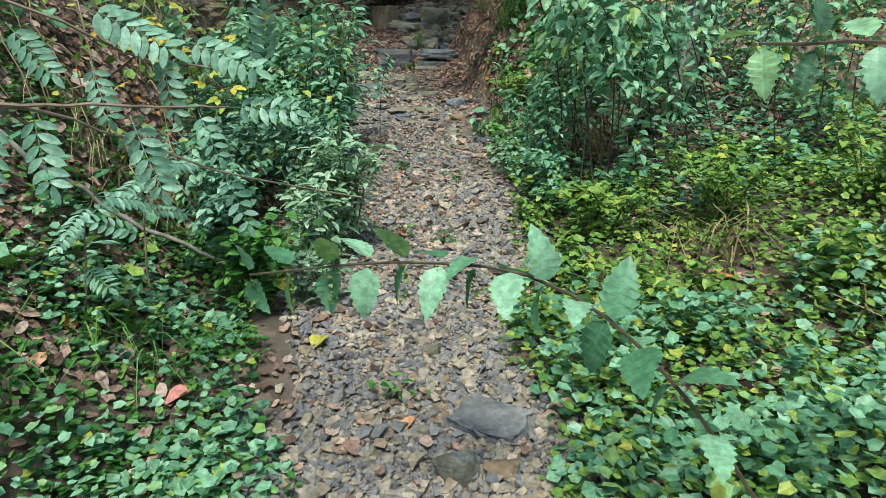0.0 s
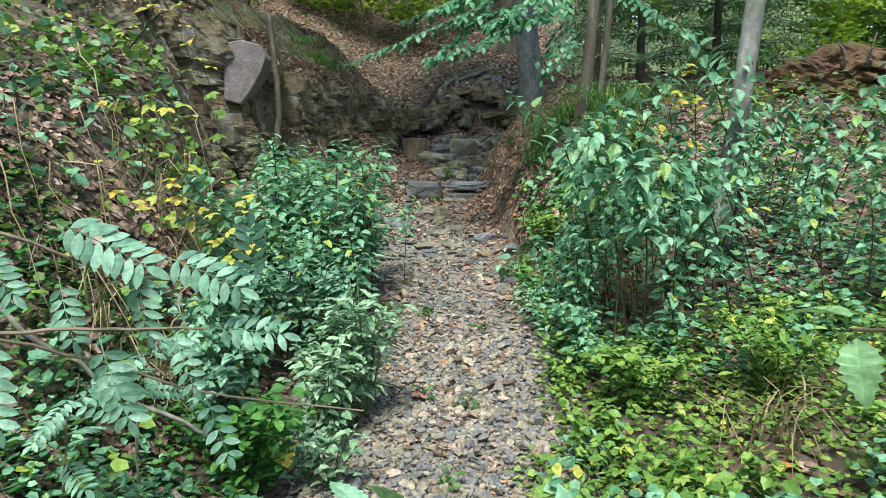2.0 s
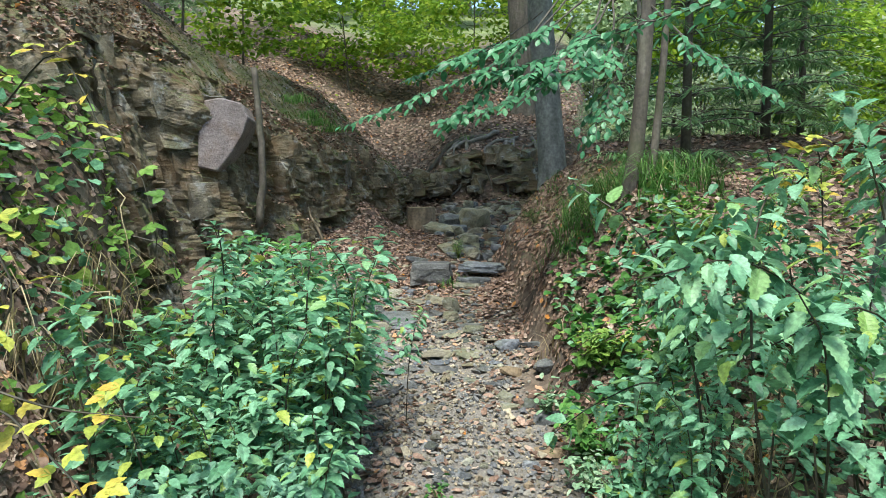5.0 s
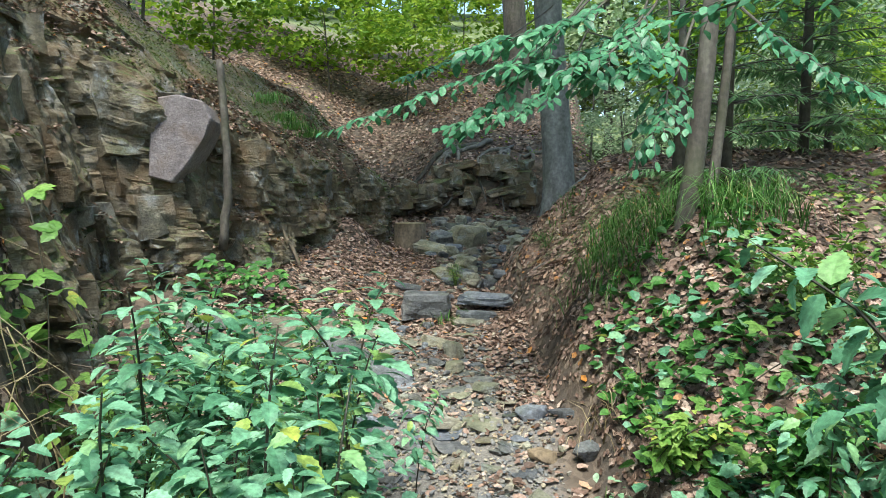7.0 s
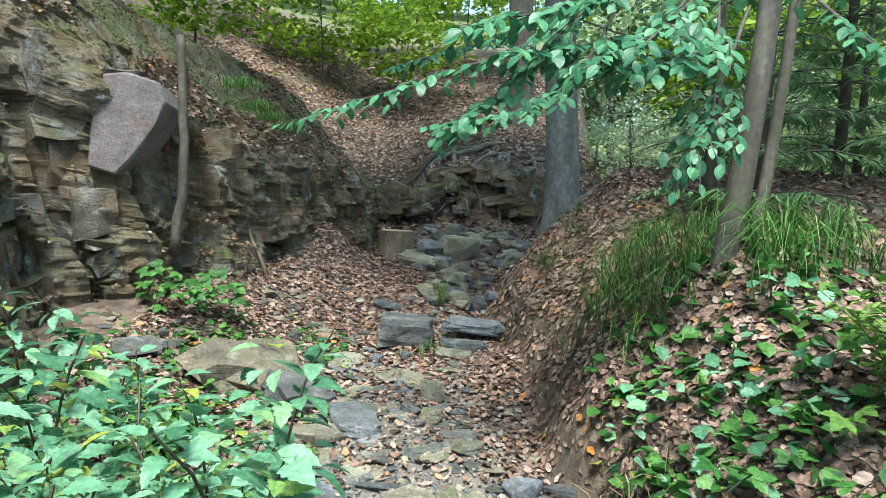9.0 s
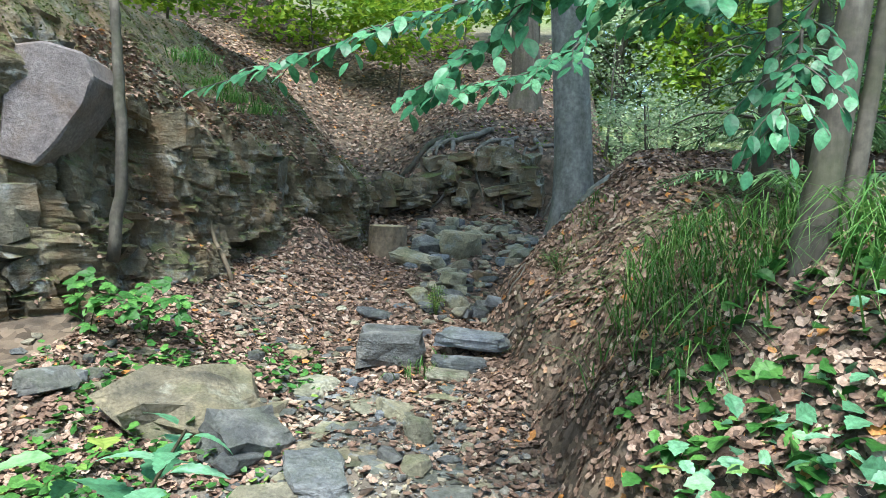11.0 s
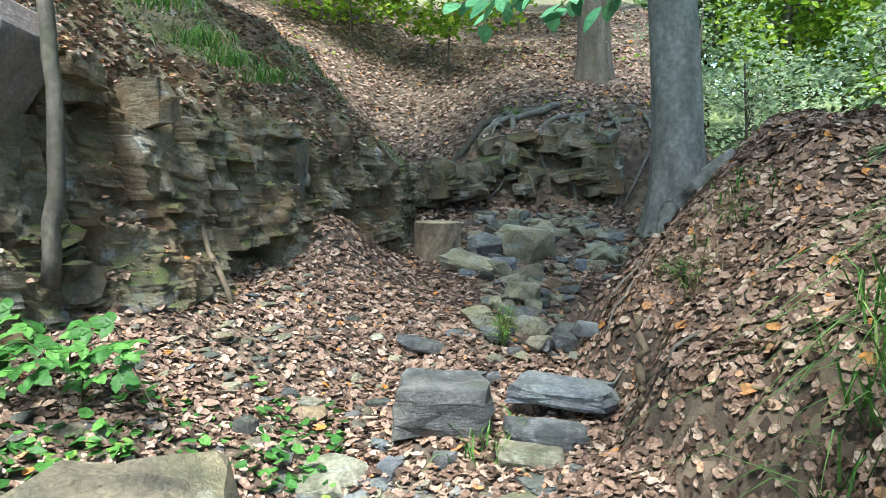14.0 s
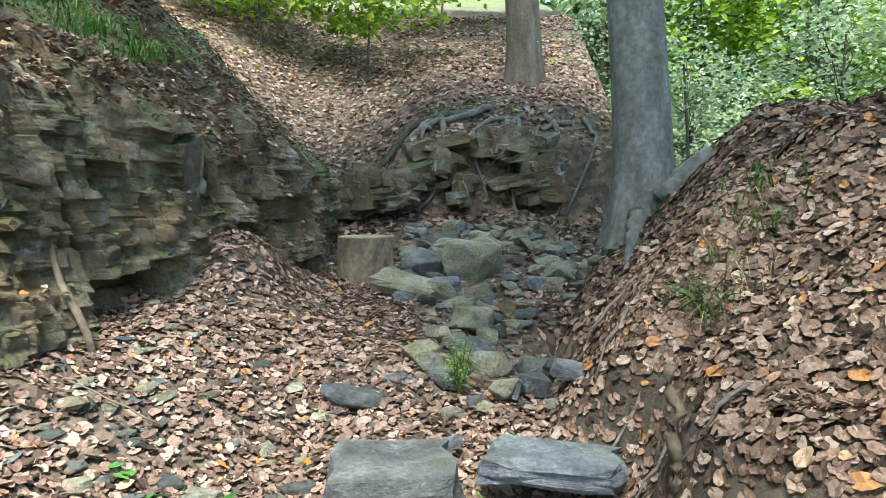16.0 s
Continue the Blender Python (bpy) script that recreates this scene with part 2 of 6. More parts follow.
def mesh_of(name, v, f, mat, smooth=False):
    """A mesh from an array of points and one of triangles or quads."""
    v, f = np.asarray(v, np.float32), np.asarray(f, np.int32)
    me = bpy.data.meshes.new(name)
    k = f.shape[1]
    me.vertices.add(len(v))
    me.vertices.foreach_set("co", v.ravel())
    me.loops.add(f.size)
    me.loops.foreach_set("vertex_index", f.ravel())
    me.polygons.add(len(f))
    me.polygons.foreach_set("loop_start", np.arange(0, f.size, k, dtype=np.int32))
    me.polygons.foreach_set("use_smooth", np.full(len(f), smooth))
    me.update(calc_edges=True)
    me.materials.append(mat)
    return me


def part(name, me, parent=None, label="", at=None):
    ob = new(name, me)
    if parent:
        ob.parent = parent
    if at is not None:
        ob.matrix_basis = at
    return tagged(ob, label)


def thing(name, label, category, group="", kind="", at=None, me=None):
    ob = new(name, me)
    if at is not None:
        ob.matrix_basis = at
    return tagged(ob, label, category, group, kind)


def quads_to_tris(f):
    f = np.asarray(f)
    return np.concatenate([f[:, [0, 1, 2]], f[:, [0, 2, 3]]])


def join(items):
    vs, fs, n = [], [], 0
    for v, f in items:
        vs.append(v), fs.append(np.asarray(f) + n)
        n += len(v)
    return np.concatenate(vs), np.concatenate(fs)


def spread_of(template, pos, rot, size):
    """Copies of a template (points, triangles) at places, with turns (n,3,3) and sizes (n,) or (n,3), as one array."""
    tv, tf = template
    size = np.asarray(size, float)
    if size.ndim == 1:
        size = size[:, None].repeat(3, 1)
    v = np.einsum("nij,nkj->nki", rot, tv[None] * size[:, None, :]) + pos[:, None, :]
    f = tf[None] + (np.arange(len(pos)) * len(tv))[:, None, None]
    return v.reshape(-1, 3), f.reshape(-1, tf.shape[1])


def frames_of(ahead, up):
    """Turns whose y axis is ahead and whose z axis leans to up."""
    y = ahead / (np.linalg.norm(ahead, axis=1, keepdims=True) + 1e-9)
    x = np.cross(y, up)
    x /= np.linalg.norm(x, axis=1, keepdims=True) + 1e-9
    return np.stack([x, y, np.cross(x, y)], axis=2)


def random_turns(n, flat=0.5):
    a = rng.uniform(0, 2 * np.pi, n)
    ahead = np.stack([np.cos(a), np.sin(a), rng.normal(0, flat * 0.6, n)], 1)
    up = np.stack([rng.normal(0, flat, n), rng.normal(0, flat, n), np.ones(n)], 1)
    return frames_of(ahead, up)


def leaf_shape(width, teeth=0, fold=0.15, droop=0.15, heart=0.0, steps=6, widest=0.35):
    """A leaf along y from 0 to 1, folded on its rib, drooping to the tip."""
    ts = np.linspace(0, 1, steps + 1)
    rib, left, right = [], [], []
    for i, s in enumerate(ts):
        z = -droop * s * s
        p = s / widest if s < widest else (1 - s) / (1 - widest)
        w = width * 0.5 * max(np.sin(min(p, 1) * np.pi / 2), 0.0) ** 0.8
        jag = 1 - (0.22 if teeth and i % 2 else 0)
        y = s - heart * (1 - s) ** 6
        rib.append((0, s, z))
        left.append((-w * jag, y - 0.02 * (i % 2), z + fold * w * 2))
        right.append((w * jag, y - 0.02 * (i % 2), z + fold * w * 2))
    v = np.array(rib + left + right)
    n = steps + 1
    f = []
    for i in range(steps):
        f += [(i, i + 1, n + i + 1, n + i), (i + 1, i, 2 * n + i, 2 * n + i + 1)]
    return v, quads_to_tris(f)


L_SMALL = leaf_shape(0.62, fold=0.2, droop=0.2, steps=3)


def oval_leaf(width, curl=0.12, notch=0.0):
    """A light six-cornered leaf along y, curled up at the sides."""
    w = width / 2
    v = np.array([(0, 0, 0), (-w * 0.8, 0.2 - notch, curl), (-w, 0.55, curl * 0.8), (0, 1, -curl * 0.6), (w, 0.55, curl * 0.8), (w * 0.8, 0.2 - notch, curl), (0, 0.45, -0.02)])
    return v, np.array([(0, 6, 1), (1, 6, 2), (2, 6, 3), (3, 6, 4), (4, 6, 5), (5, 6, 0)])


def dry_leaf(seed):
    """A crumpled dry leaf along y with an uneven, partly lobed rim."""
    r = random.Random(seed)
    n = 9
    lobed = 0.28 if seed % 3 == 0 else 0.08
    rim = []
    for k in range(n):
        a = 2 * math.pi * k / n
        q = 1 - lobed * (k % 2) + r.uniform(-0.1, 0.1)
        rim.append((0.32 * q * math.sin(a), 0.5 - 0.5 * q * math.cos(a), r.uniform(-0.03, 0.14)))
    v = np.array(rim + [(0, 0.5, r.uniform(-0.06, 0.02))])
    return v, np.array([(k, (k + 1) % n, n) for k in range(n)])


L_DRY = [dry_leaf(k) for k in range(6)]
L_HERB = oval_leaf(0.85, 0.07, 0.24)
L_FAR = leaf_shape(0.62, 0, 0.15, 0.2, steps=2, widest=0.5)
L_FAR = (L_FAR[0], np.array([(0, 4, 1), (1, 4, 2), (0, 1, 7), (1, 2, 7)]))
L_BEECH = leaf_shape(0.6, fold=0.1, droop=0.15, steps=6, widest=0.45)
L_LANCE = leaf_shape(0.36, fold=0.15, droop=0.2, steps=5, widest=0.4)
L_ROUND = leaf_shape(0.95, teeth=1, fold=0.1, droop=0.2, heart=0.15, steps=8, widest=0.35)


def tube(points, radii, sides=7, rough=0.0):
    """A tapered tube through points."""
    p = np.asarray(points, float)
    r = np.asarray(radii, float)
    t = np.gradient(p, axis=0)
    t /= np.linalg.norm(t, axis=1, keepdims=True) + 1e-9
    ref = np.array([0.31, 0.87, 0.38]) if abs(t[0, 2]) > 0.7 else np.array([0, 0, 1.0])
    a = np.cross(t, ref)
    a /= np.linalg.norm(a, axis=1, keepdims=True) + 1e-9
    b = np.cross(t, a)
    ang = np.linspace(0, 2 * np.pi, sides, endpoint=False)
    ring = a[:, None] * np.cos(ang)[None, :, None] + b[:, None] * np.sin(ang)[None, :, None]
    rr = r[:, None, None] * (1 + rough * rng.normal(0, 1, (len(p), sides, 1)))
    v = (p[:, None] + ring * rr).reshape(-1, 3)
    f = []
    for i in range(len(p) - 1):
        for j in range(sides):
            k = (j + 1) % sides
            f.append((i * sides + j, i * sides + k, (i + 1) * sides + k, (i + 1) * sides + j))
    v = np.concatenate([v, p[:1], p[-1:]])
    tri = quads_to_tris(f)
    n = len(p) * sides
    caps = [(n, (j + 1) % sides, j) for j in range(sides)] + [(n + 1, n - sides + j, n - sides + (j + 1) % sides) for j in range(sides)]
    return v, np.concatenate([tri, np.array(caps)])


def bent(points, n=12, wobble=0.0):
    """A smooth line through a few points."""
    p = np.asarray(points, float)
    s = np.linspace(0, len(p) - 1, n)
    out = []
    q = np.concatenate([2 * p[:1] - p[1:2], p, 2 * p[-1:] - p[-2:-1]])
    for a in s:
        i = min(int(a), len(p) - 2)
        u = a - i
        p0, p1, p2, p3 = q[i:i + 4]
        out.append(0.5 * (2 * p1 + (p2 - p0) * u + (2 * p0 - 5 * p1 + 4 * p2 - p3) * u * u + (3 * p1 - p0 - 3 * p2 + p3) * u ** 3))
    out = np.array(out)
    if wobble:
        out[1:-1] += rng.normal(0, wobble, (n - 2, 3))
    return out


def stone_mesh(name, mat, seed, flat=0.6, corners=16, edge=0.07):
    """An angular stone about one metre across, standing on z = 0."""
    r = random.Random(seed)
    bm = bmesh.new()
    for _ in range(corners):
        a, b = r.uniform(0, 2 * math.pi), r.uniform(-1, 1)
        c = math.sqrt(1 - b * b) ** 0.45
        bm.verts.new((0.5 * c * math.cos(a) * r.uniform(0.75, 1.05), 0.5 * c * math.sin(a) * r.uniform(0.75, 1.05), max(-0.5, min(0.5, b * 0.62)) * flat))
    out = bmesh.ops.convex_hull(bm, input=bm.verts)
    junk = [g for g in out["geom_interior"] if isinstance(g, bmesh.types.BMVert)]
    bmesh.ops.delete(bm, geom=junk, context="VERTS")
    bmesh.ops.dissolve_limit(bm, angle_limit=0.3, verts=bm.verts, edges=bm.edges)
    if edge:
        bmesh.ops.bevel(bm, geom=list(bm.edges), offset=edge * 0.3, segments=1, affect="EDGES")
    low = min(v.co.z for v in bm.verts)
    bmesh.ops.translate(bm, verts=bm.verts, vec=(0, 0, -low))
    bmesh.ops.triangulate(bm, faces=bm.faces)
    me = bpy.data.meshes.new(name)
    bm.to_mesh(me)
    bm.free()
    me.materials.append(mat)
    return me


# ---- the lie of the land ----
def along(y, *knots):
    return np.interp(y, [k[0] for k in knots], [k[1] for k in knots])


def soft_step(u):
    u = np.clip(u, 0, 1)
    return u * u * (3 - 2 * u)


_perm = rng.permutation(512)


def lumps(x, y, scale, seed=0):
    """Smooth value noise from -1 to 1."""
    x, y = np.asarray(x, float) / scale + seed * 17.3, np.asarray(y, float) / scale - seed * 9.1
    i, j = np.floor(x).astype(int), np.floor(y).astype(int)
    u, w = x - i, y - j
    u, w = u * u * (3 - 2 * u), w * w * (3 - 2 * w)

    def at(a, b):
        return _perm[(_perm[a % 512] + b) % 512] / 255.5 - 1
    return (at(i, j) * (1 - u) + at(i + 1, j) * u) * (1 - w) + (at(i, j + 1) * (1 - u) + at(i + 1, j + 1) * u) * w


def bed_z(y):
    return along(y, (-40, -2.5), (-4, -0.2), (0, 0.03), (2, 0.17), (4, 0.30), (5, 0.34), (7, 0.43), (8.7, 0.62), (9.6, 0.72), (10.5, 0.88), (11.5, 1.02), (13.4, 1.28), (14.8, 1.5), (16, 1.8), (18, 2.75), (20, 4.0), (24, 6.3), (60, 18), (300, 40))


def left_foot(y):
    return along(y, (-5, -1.0), (2, -0.95), (4, -1.1), (5.5, -1.65), (7, -2.7), (8.2, -3.4), (9.3, -3.65), (9.9, -2.95), (10.5, -2.7), (12, -2.12), (13.3, -1.65), (14.5, -1.55), (16, -1.6), (20, -2.6), (40, -4))


def right_foot(y):
    return along(y, (-5, 0.7), (2, 0.7), (4, 0.75), (5.2, 0.6), (6.5, 0.46), (8, 0.46), (9.0, 0.38), (9.7, 0.24), (10.6, 0.12), (11.8, 0.25), (13, 0.8), (14.5, 1.6), (17, 2.2), (40, 4))


def left_rise(y):
    return along(y, (-5, 0.9), (2, 1.1), (4, 1.4), (6, 2.1), (7.5, 2.7), (9.6, 2.75), (10.5, 1.9), (12.4, 1.1), (13.4, 0.95), (14.5, 0.95), (16, 0.8), (20, 0.5), (40, 0))


def right_rise(y):
    return along(y, (-5, 0.15), (3.5, 0.25), (5, 0.5), (6.2, 0.95), (7.6, 1.35), (9.7, 1.2), (10.6, 1.42), (11.8, 1.6), (13.5, 1.4), (16, 0.8), (20, 0.1), (40, 0))


def ground_z(x, y):
    x, y = np.asarray(x, float), np.asarray(y, float)
    z = bed_z(y)
    wide = along(y, (2, 1.3), (5, 1.2), (6.8, 0.45), (12, 0.4), (13.5, 0.6), (16, 1.2))
    u = left_foot(y) - 0.4 * soft_step((y - 6) / 0.8) * soft_step((15 - y) / 0.8) - x
    z = z + left_rise(y) * soft_step(u / wide)
    up = along(y, (0, 0.55), (6, 0.6), (9, 0.8), (10, 1.1), (12.5, 1.2), (14, 0.95), (20, 0.45), (40, 0.1))
    z = z + 9 * (1 - np.exp(-np.maximum(u - wide * 0.8, 0) * up / 9))
    v = x - right_foot(y) + (0.14 * lumps(y, x * 0.4, 0.6, 77) + 0.06 * lumps(y, x, 0.22, 78)) * soft_step((y - 6) / 1.5)
    wr = along(y, (2, 2.0), (4.5, 1.6), (6.5, 1.1), (9, 1.05), (11, 1.35), (12, 1.45), (13, 1.8), (16, 3))
    steep = along(y, (5, 0.0), (6.6, 0.1), (9.4, 0.12), (10, 0.12), (12.5, 0.08), (14.5, 0.0))
    z = z + right_rise(y) * (steep * soft_step(v / 0.24) + (1 - steep) * (1 - (1 - np.clip(v / wr, 0, 1)) ** 1.35))
    z = z + along(y, (0, 0.1), (5, -0.04), (10, 0.0), (14, 0.0)) * np.clip(v - wr, 0, 9)
    z = z + (0.045 * lumps(x, y, 0.24, 11) + 0.03 * lumps(x, y, 0.11, 12)) * soft_step(v / 0.2) * soft_step((y - 4.5) / 2) * soft_step((20 - y) / 4)
    z = z + 0.11 * lumps(x, y, 0.75, 9) * soft_step(v / 0.5) * soft_step((y - 4.5) / 2) * soft_step((40 - y) / 10)
    # stony slope and leaf mound below the rock
    z = z + along(y, (7, 0), (8.5, 0.3), (10.5, 0.45), (12, 0.3), (13, 0.12), (14, 0)) * np.clip((-1.1 - x) / 1.5, 0, 1)
    z = z + 0.5 * np.exp(-((x + 1.88) / 0.42) ** 2 - ((y - 12.55) / 0.75) ** 2)
    # the rooty step at the head of the gully
    step = soft_step((y - 16.0 - 0.25 * lumps(x, y, 0.9, 3)) / 0.35) * soft_step((x + 1.2 + 0.3 * (y - 16)) / (0.7 + 0.5 * np.maximum(y - 16, 0))) * soft_step((3.6 - x) / 2.0)
    z = z + 0.85 * step * soft_step((23 - y) / 6)
    # behind the bank the land falls away to a sunny hollow
    hollow = along(y, (12, 2.45), (14, 2.05), (18, 1.1), (24, 0.8), (32, 2.4), (60, 9), (300, 40)) + 0.12 * lumps(x, y, 1.2, 14)
    w = soft_step((x - 1.9 - 0.12 * np.maximum(y - 13, 0)) / 1.5) * soft_step((y - 12.3) / 1.6)
    z = z * (1 - w) + hollow * w
    # swells and dips of the bank
    for cx, cy, h, wd in ((0.85, 11.7, -0.3, 0.55), (1.35, 12.9, 0.02, 0.4), (1.5, 11.0, -0.14, 0.5), (1.02, 9.4, -0.2, 0.35), (1.65, 7.5, 0.2, 0.5), (0.45, 9.3, 0.12, 0.3), (0.6, 7.1, 0.12, 0.35), (-1.4, 10.4, -0.15, 0.6)):
        z = z + h * np.exp(-((x - cx) ** 2 + (y - cy) ** 2) / wd ** 2)
    near = np.exp(-((np.abs(y - 8) / 30) ** 2))
    z = z + near * (0.035 * lumps(x, y, 0.45, 1) + 0.07 * lumps(x, y, 1.3, 2) * np.clip(np.minimum(np.abs(u - 0), 3), 0, 1)) + 0.012 * near * lumps(x, y, 0.13, 5)
    return z


def on_bed(x, y):
    """1 on the stony bed, 0 off it."""
    lo, hi = left_foot(y) + along(y, (0, 0.12), (3, 0.2), (5, 0.5), (7, 1.05), (9, 1.15), (12, 0.6)), right_foot(y) - along(y, (0, 0.12), (5, 0.1), (8, 0.05))
    e = 0.12 * lumps(x, y, 0.4, 8)
    return soft_step((x - lo + e) / 0.2) * soft_step((hi - x + e) / 0.2)


def graded(a, b, fine, lo, hi):
    """A row of grid lines, fine from a to b and coarser out to lo and hi."""
    mid = list(np.arange(a, b, fine))
    d, p = fine, b
    while p < hi:
        mid.append(p)
        d *= 1.12
        p += d
    mid.append(hi)
    d, p, low = fine, a, []
    while p > lo:
        d *= 1.12
        p -= d
        low.append(p)
    return np.array(low[::-1] + mid)


def build_ground():
    xs, ys = graded(-3.4, 3.2, 0.035, -400, 400), graded(0.3, 17.5, 0.04, -300, 600)
    gx, gy = np.meshgrid(xs, ys)
    v = np.stack([gx, gy, ground_z(gx, gy)], -1).reshape(-1, 3)
    w, h = len(xs), len(ys)
    i = (np.arange(h - 1)[:, None] * w + np.arange(w - 1)[None]).ravel()
    me = mesh_of("ground", v, np.stack([i, i + 1, i + w + 1, i + w], 1), M_SOIL, True)
    a = me.attributes.new("gravel", "FLOAT", "POINT")
    a.data.foreach_set("value", (on_bed(gx, gy) * soft_step((9.5 - gy) / 3)).ravel().astype(np.float32))
    a = me.attributes.new("green", "FLOAT", "POINT")
    a.data.foreach_set("value", np.maximum(soft_step((np.hypot(gx, gy - 8) - 18) / 10), soft_step((gx - 3.2) / 1.2) * soft_step((gy - 14) / 2)).ravel().astype(np.float32))
    return thing("ground", "brown forest soil with a stony stream bed", "ground", kind="structure", me=me)


build_ground()

# ---- rock outcrop ----
def cell(a, b, seed):
    """A random number for each cell."""
    a, b = np.floor(a).astype(int), np.floor(b).astype(int)
    return _perm[(_perm[(a + 31 * seed) % 512] + b * 7 + seed) % 512] / 511.0


def outcrop_top(y):
    return along(y, (5.3, 1.9), (6.2, 2.8), (7.5, 3.3), (9.4, 3.6), (10.3, 3.05), (11.2, 2.62), (12.3, 2.5), (13.2, 2.38), (14.3, 2.25), (15.4, 2.15))


def arrays_of(me):
    v = np.empty(len(me.vertices) * 3, np.float32)
    me.vertices.foreach_get("co", v)
    return v.reshape(-1, 3).astype(float), np.array([p.vertices[:] for p in me.polygons])


def broken_block(name, mat, seed):
    """A squared block one metre each way about its middle, with chipped corners and a stepped front."""
    r = random.Random(seed)
    bm = bmesh.new()
    bmesh.ops.create_cube(bm, size=1)
    bmesh.ops.subdivide_edges(bm, edges=bm.edges, cuts=1, use_grid_fill=True)
    for v in bm.verts:
        edge = sum(abs(c) > 0.4 for c in v.co)
        v.co += Vector((r.uniform(-0.1, 0.1), r.uniform(-0.07, 0.07), r.uniform(-0.09, 0.09)))
        if edge == 3:
            v.co *= r.uniform(0.9, 1.0)
    bmesh.ops.triangulate(bm, faces=bm.faces)
    me = bpy.data.meshes.new(name)
    bm.to_mesh(me)
    bm.free()
    me.materials.append(mat)
    return me


def build_outcrop():
    ob = thing("rock_outcrop", "layered grey-brown rock face with moss, beside the stream bed", "rock")
    ys, hs = np.arange(5.9, 15.4, 0.017), np.arange(0, 1.34, 0.0075)
    gc, gh = np.meshgrid(ys, hs)
    lo, hi = bed_z(gc) - 0.1, outcrop_top(gc) + 0.12 * lumps(gc, gc * 0, 0.5, 4)
    z = lo + (hi - lo) * np.minimum(gh, 1)
    back = np.maximum(gh - 1, 0)
    gy = gc - 0.2 * (z - lo - 1)
    x = left_foot(gc) + 0.16 - 0.2 * (z - lo) ** 1.15 - back * 3.2 - 0.9 * (1 - soft_step((gc - 5.9) / 0.7)) - 0.6 * soft_step((gc - 14.4) / 0.8)
    z = z + back * 4.0
    # blocks between joints that lean with the columns and bedding that follows the rows
    wy, wz = gc + 0.05 * lumps(gc, z, 0.5, 63), gh * 2.4 + 0.05 * lumps(gc, z, 0.4, 64)
    d = 0.28 * cell(wy / 0.43, wz / 1.0 + cell(wy / 0.43, wz * 0, 8), 1) + 0.13 * cell(wy / 0.21, wz / 0.37 + cell(wy / 0.21, wz * 0, 9), 2)
    d = d + 0.055 * cell(wy / 0.11 + 0.5 * lumps(gc, z, 0.3, 61), wz / 0.15 + 0.5 * lumps(gc, z, 0.25, 62), 3) + 0.025 * cell(wy / 0.27, wz / 0.06, 4)
    d = d + 0.05 * lumps(gy, z, 0.25, 6) + 0.02 * lumps(gy, z, 0.06, 7)
    joint = np.minimum((wy / 0.43) % 1.0, 1 - (wy / 0.43) % 1.0)
    d = d - 0.2 * (joint < 0.05) * (cell(wy / 0.48, wz / 0.9, 5) > 0.35)
    fade = np.minimum(1, soft_step(gh / 0.1) + 0.3) * (1 - 0.75 * soft_step(back / 0.2))
    x = x + (d - 0.2) * fade
    y = gy - 0.3 * (d - 0.2) * fade
    v = np.stack([x, y, z], -1).reshape(-1, 3)
    w, h = len(ys), len(hs)
    i = (np.arange(h - 1)[:, None] * w + np.arange(w - 1)[None]).ravel()
    part("rock_face", mesh_of("rock_face", v, np.stack([i, i + w, i + w + 1, i + 1], 1), M_FACE), ob)

    # moss and dry leaves caught on the ledges
    ledge = np.argwhere((np.diff(x, axis=0) < -0.035) | (gh[:-1] > 1.0))
    pick = ledge[rng.integers(0, len(ledge), 30000)]
    p = np.stack([x[pick[:, 0], pick[:, 1]], y[pick[:, 0], pick[:, 1]], z[pick[:, 0], pick[:, 1]] + 0.012], 1) + rng.normal(0, 0.012, (30000, 3))
    mossy = lumps(p[:, 1], p[:, 2], 0.45, 72) > -0.05
    n = int(mossy.sum())
    tagged(part("moss", mesh_of("moss", *spread_of(L_FAR, p[mossy], random_turns(n, 0.8), rng.uniform(0.012, 0.035, n)), M_MOSS), ob, "green moss on the ledges"), kind="stuff")
    q = p[~mossy]
    tagged(part("dry_leaves", mesh_of("dry_leaves", *spread_of(L_FAR, q, random_turns(len(q), 0.5), rng.uniform(0.04, 0.07, len(q))), M_LITTER), ob, "dry leaves on the ledges"), kind="stuff")

    # leaning columns of broken blocks between open joints, split into beds
    r = random.Random(5)
    shapes = [broken_block("block", M_FACE, 40 + k) for k in range(10)]
    chips, y0 = [], 7.6
    while y0 < 14.7:
        wide = r.choice((0.16, 0.26, 0.36, 0.5)) * r.uniform(0.8, 1.2)
        yc = y0 + wide / 2
        y0 += wide * 0.97
        lo, hi = float(bed_z(yc)) + 0.05, float(outcrop_top(yc)) + r.uniform(-0.12, 0.1)
        massive = yc < 11.2
        out, turn = r.uniform(-0.07, 0.13), r.uniform(-8, 8)
        face = -math.degrees(math.atan2(float(left_foot(yc + 0.3) - left_foot(yc - 0.3)), 0.6)) * 0.7
        z0 = lo
        while z0 < hi - 0.04:
            if massive and z0 > lo + 1.0:
                h = r.uniform(0.16, 0.5)
            else:
                h = r.choice((0.05, 0.07, 0.11, 0.16, 0.24, 0.34, 0.5)) * r.uniform(0.8, 1.25)
            h = min(h, hi - z0 + 0.05)
            # upper beds overhang the lower ones in places
            out += r.choice((0, 0, 0, 0.05, -0.05))
            d = out + r.uniform(-0.025, 0.025) + (0.08 * math.sin(yc * 2.3 + z0 * 3.1) if massive else 0.03)
            rise = z0 + h / 2 - lo
            px = float(left_foot(yc)) + 0.1 - 0.2 * max(rise, 0.01) ** 1.15 + d - 0.29
            py = yc - 0.2 * (rise - 1) - 0.3 * d
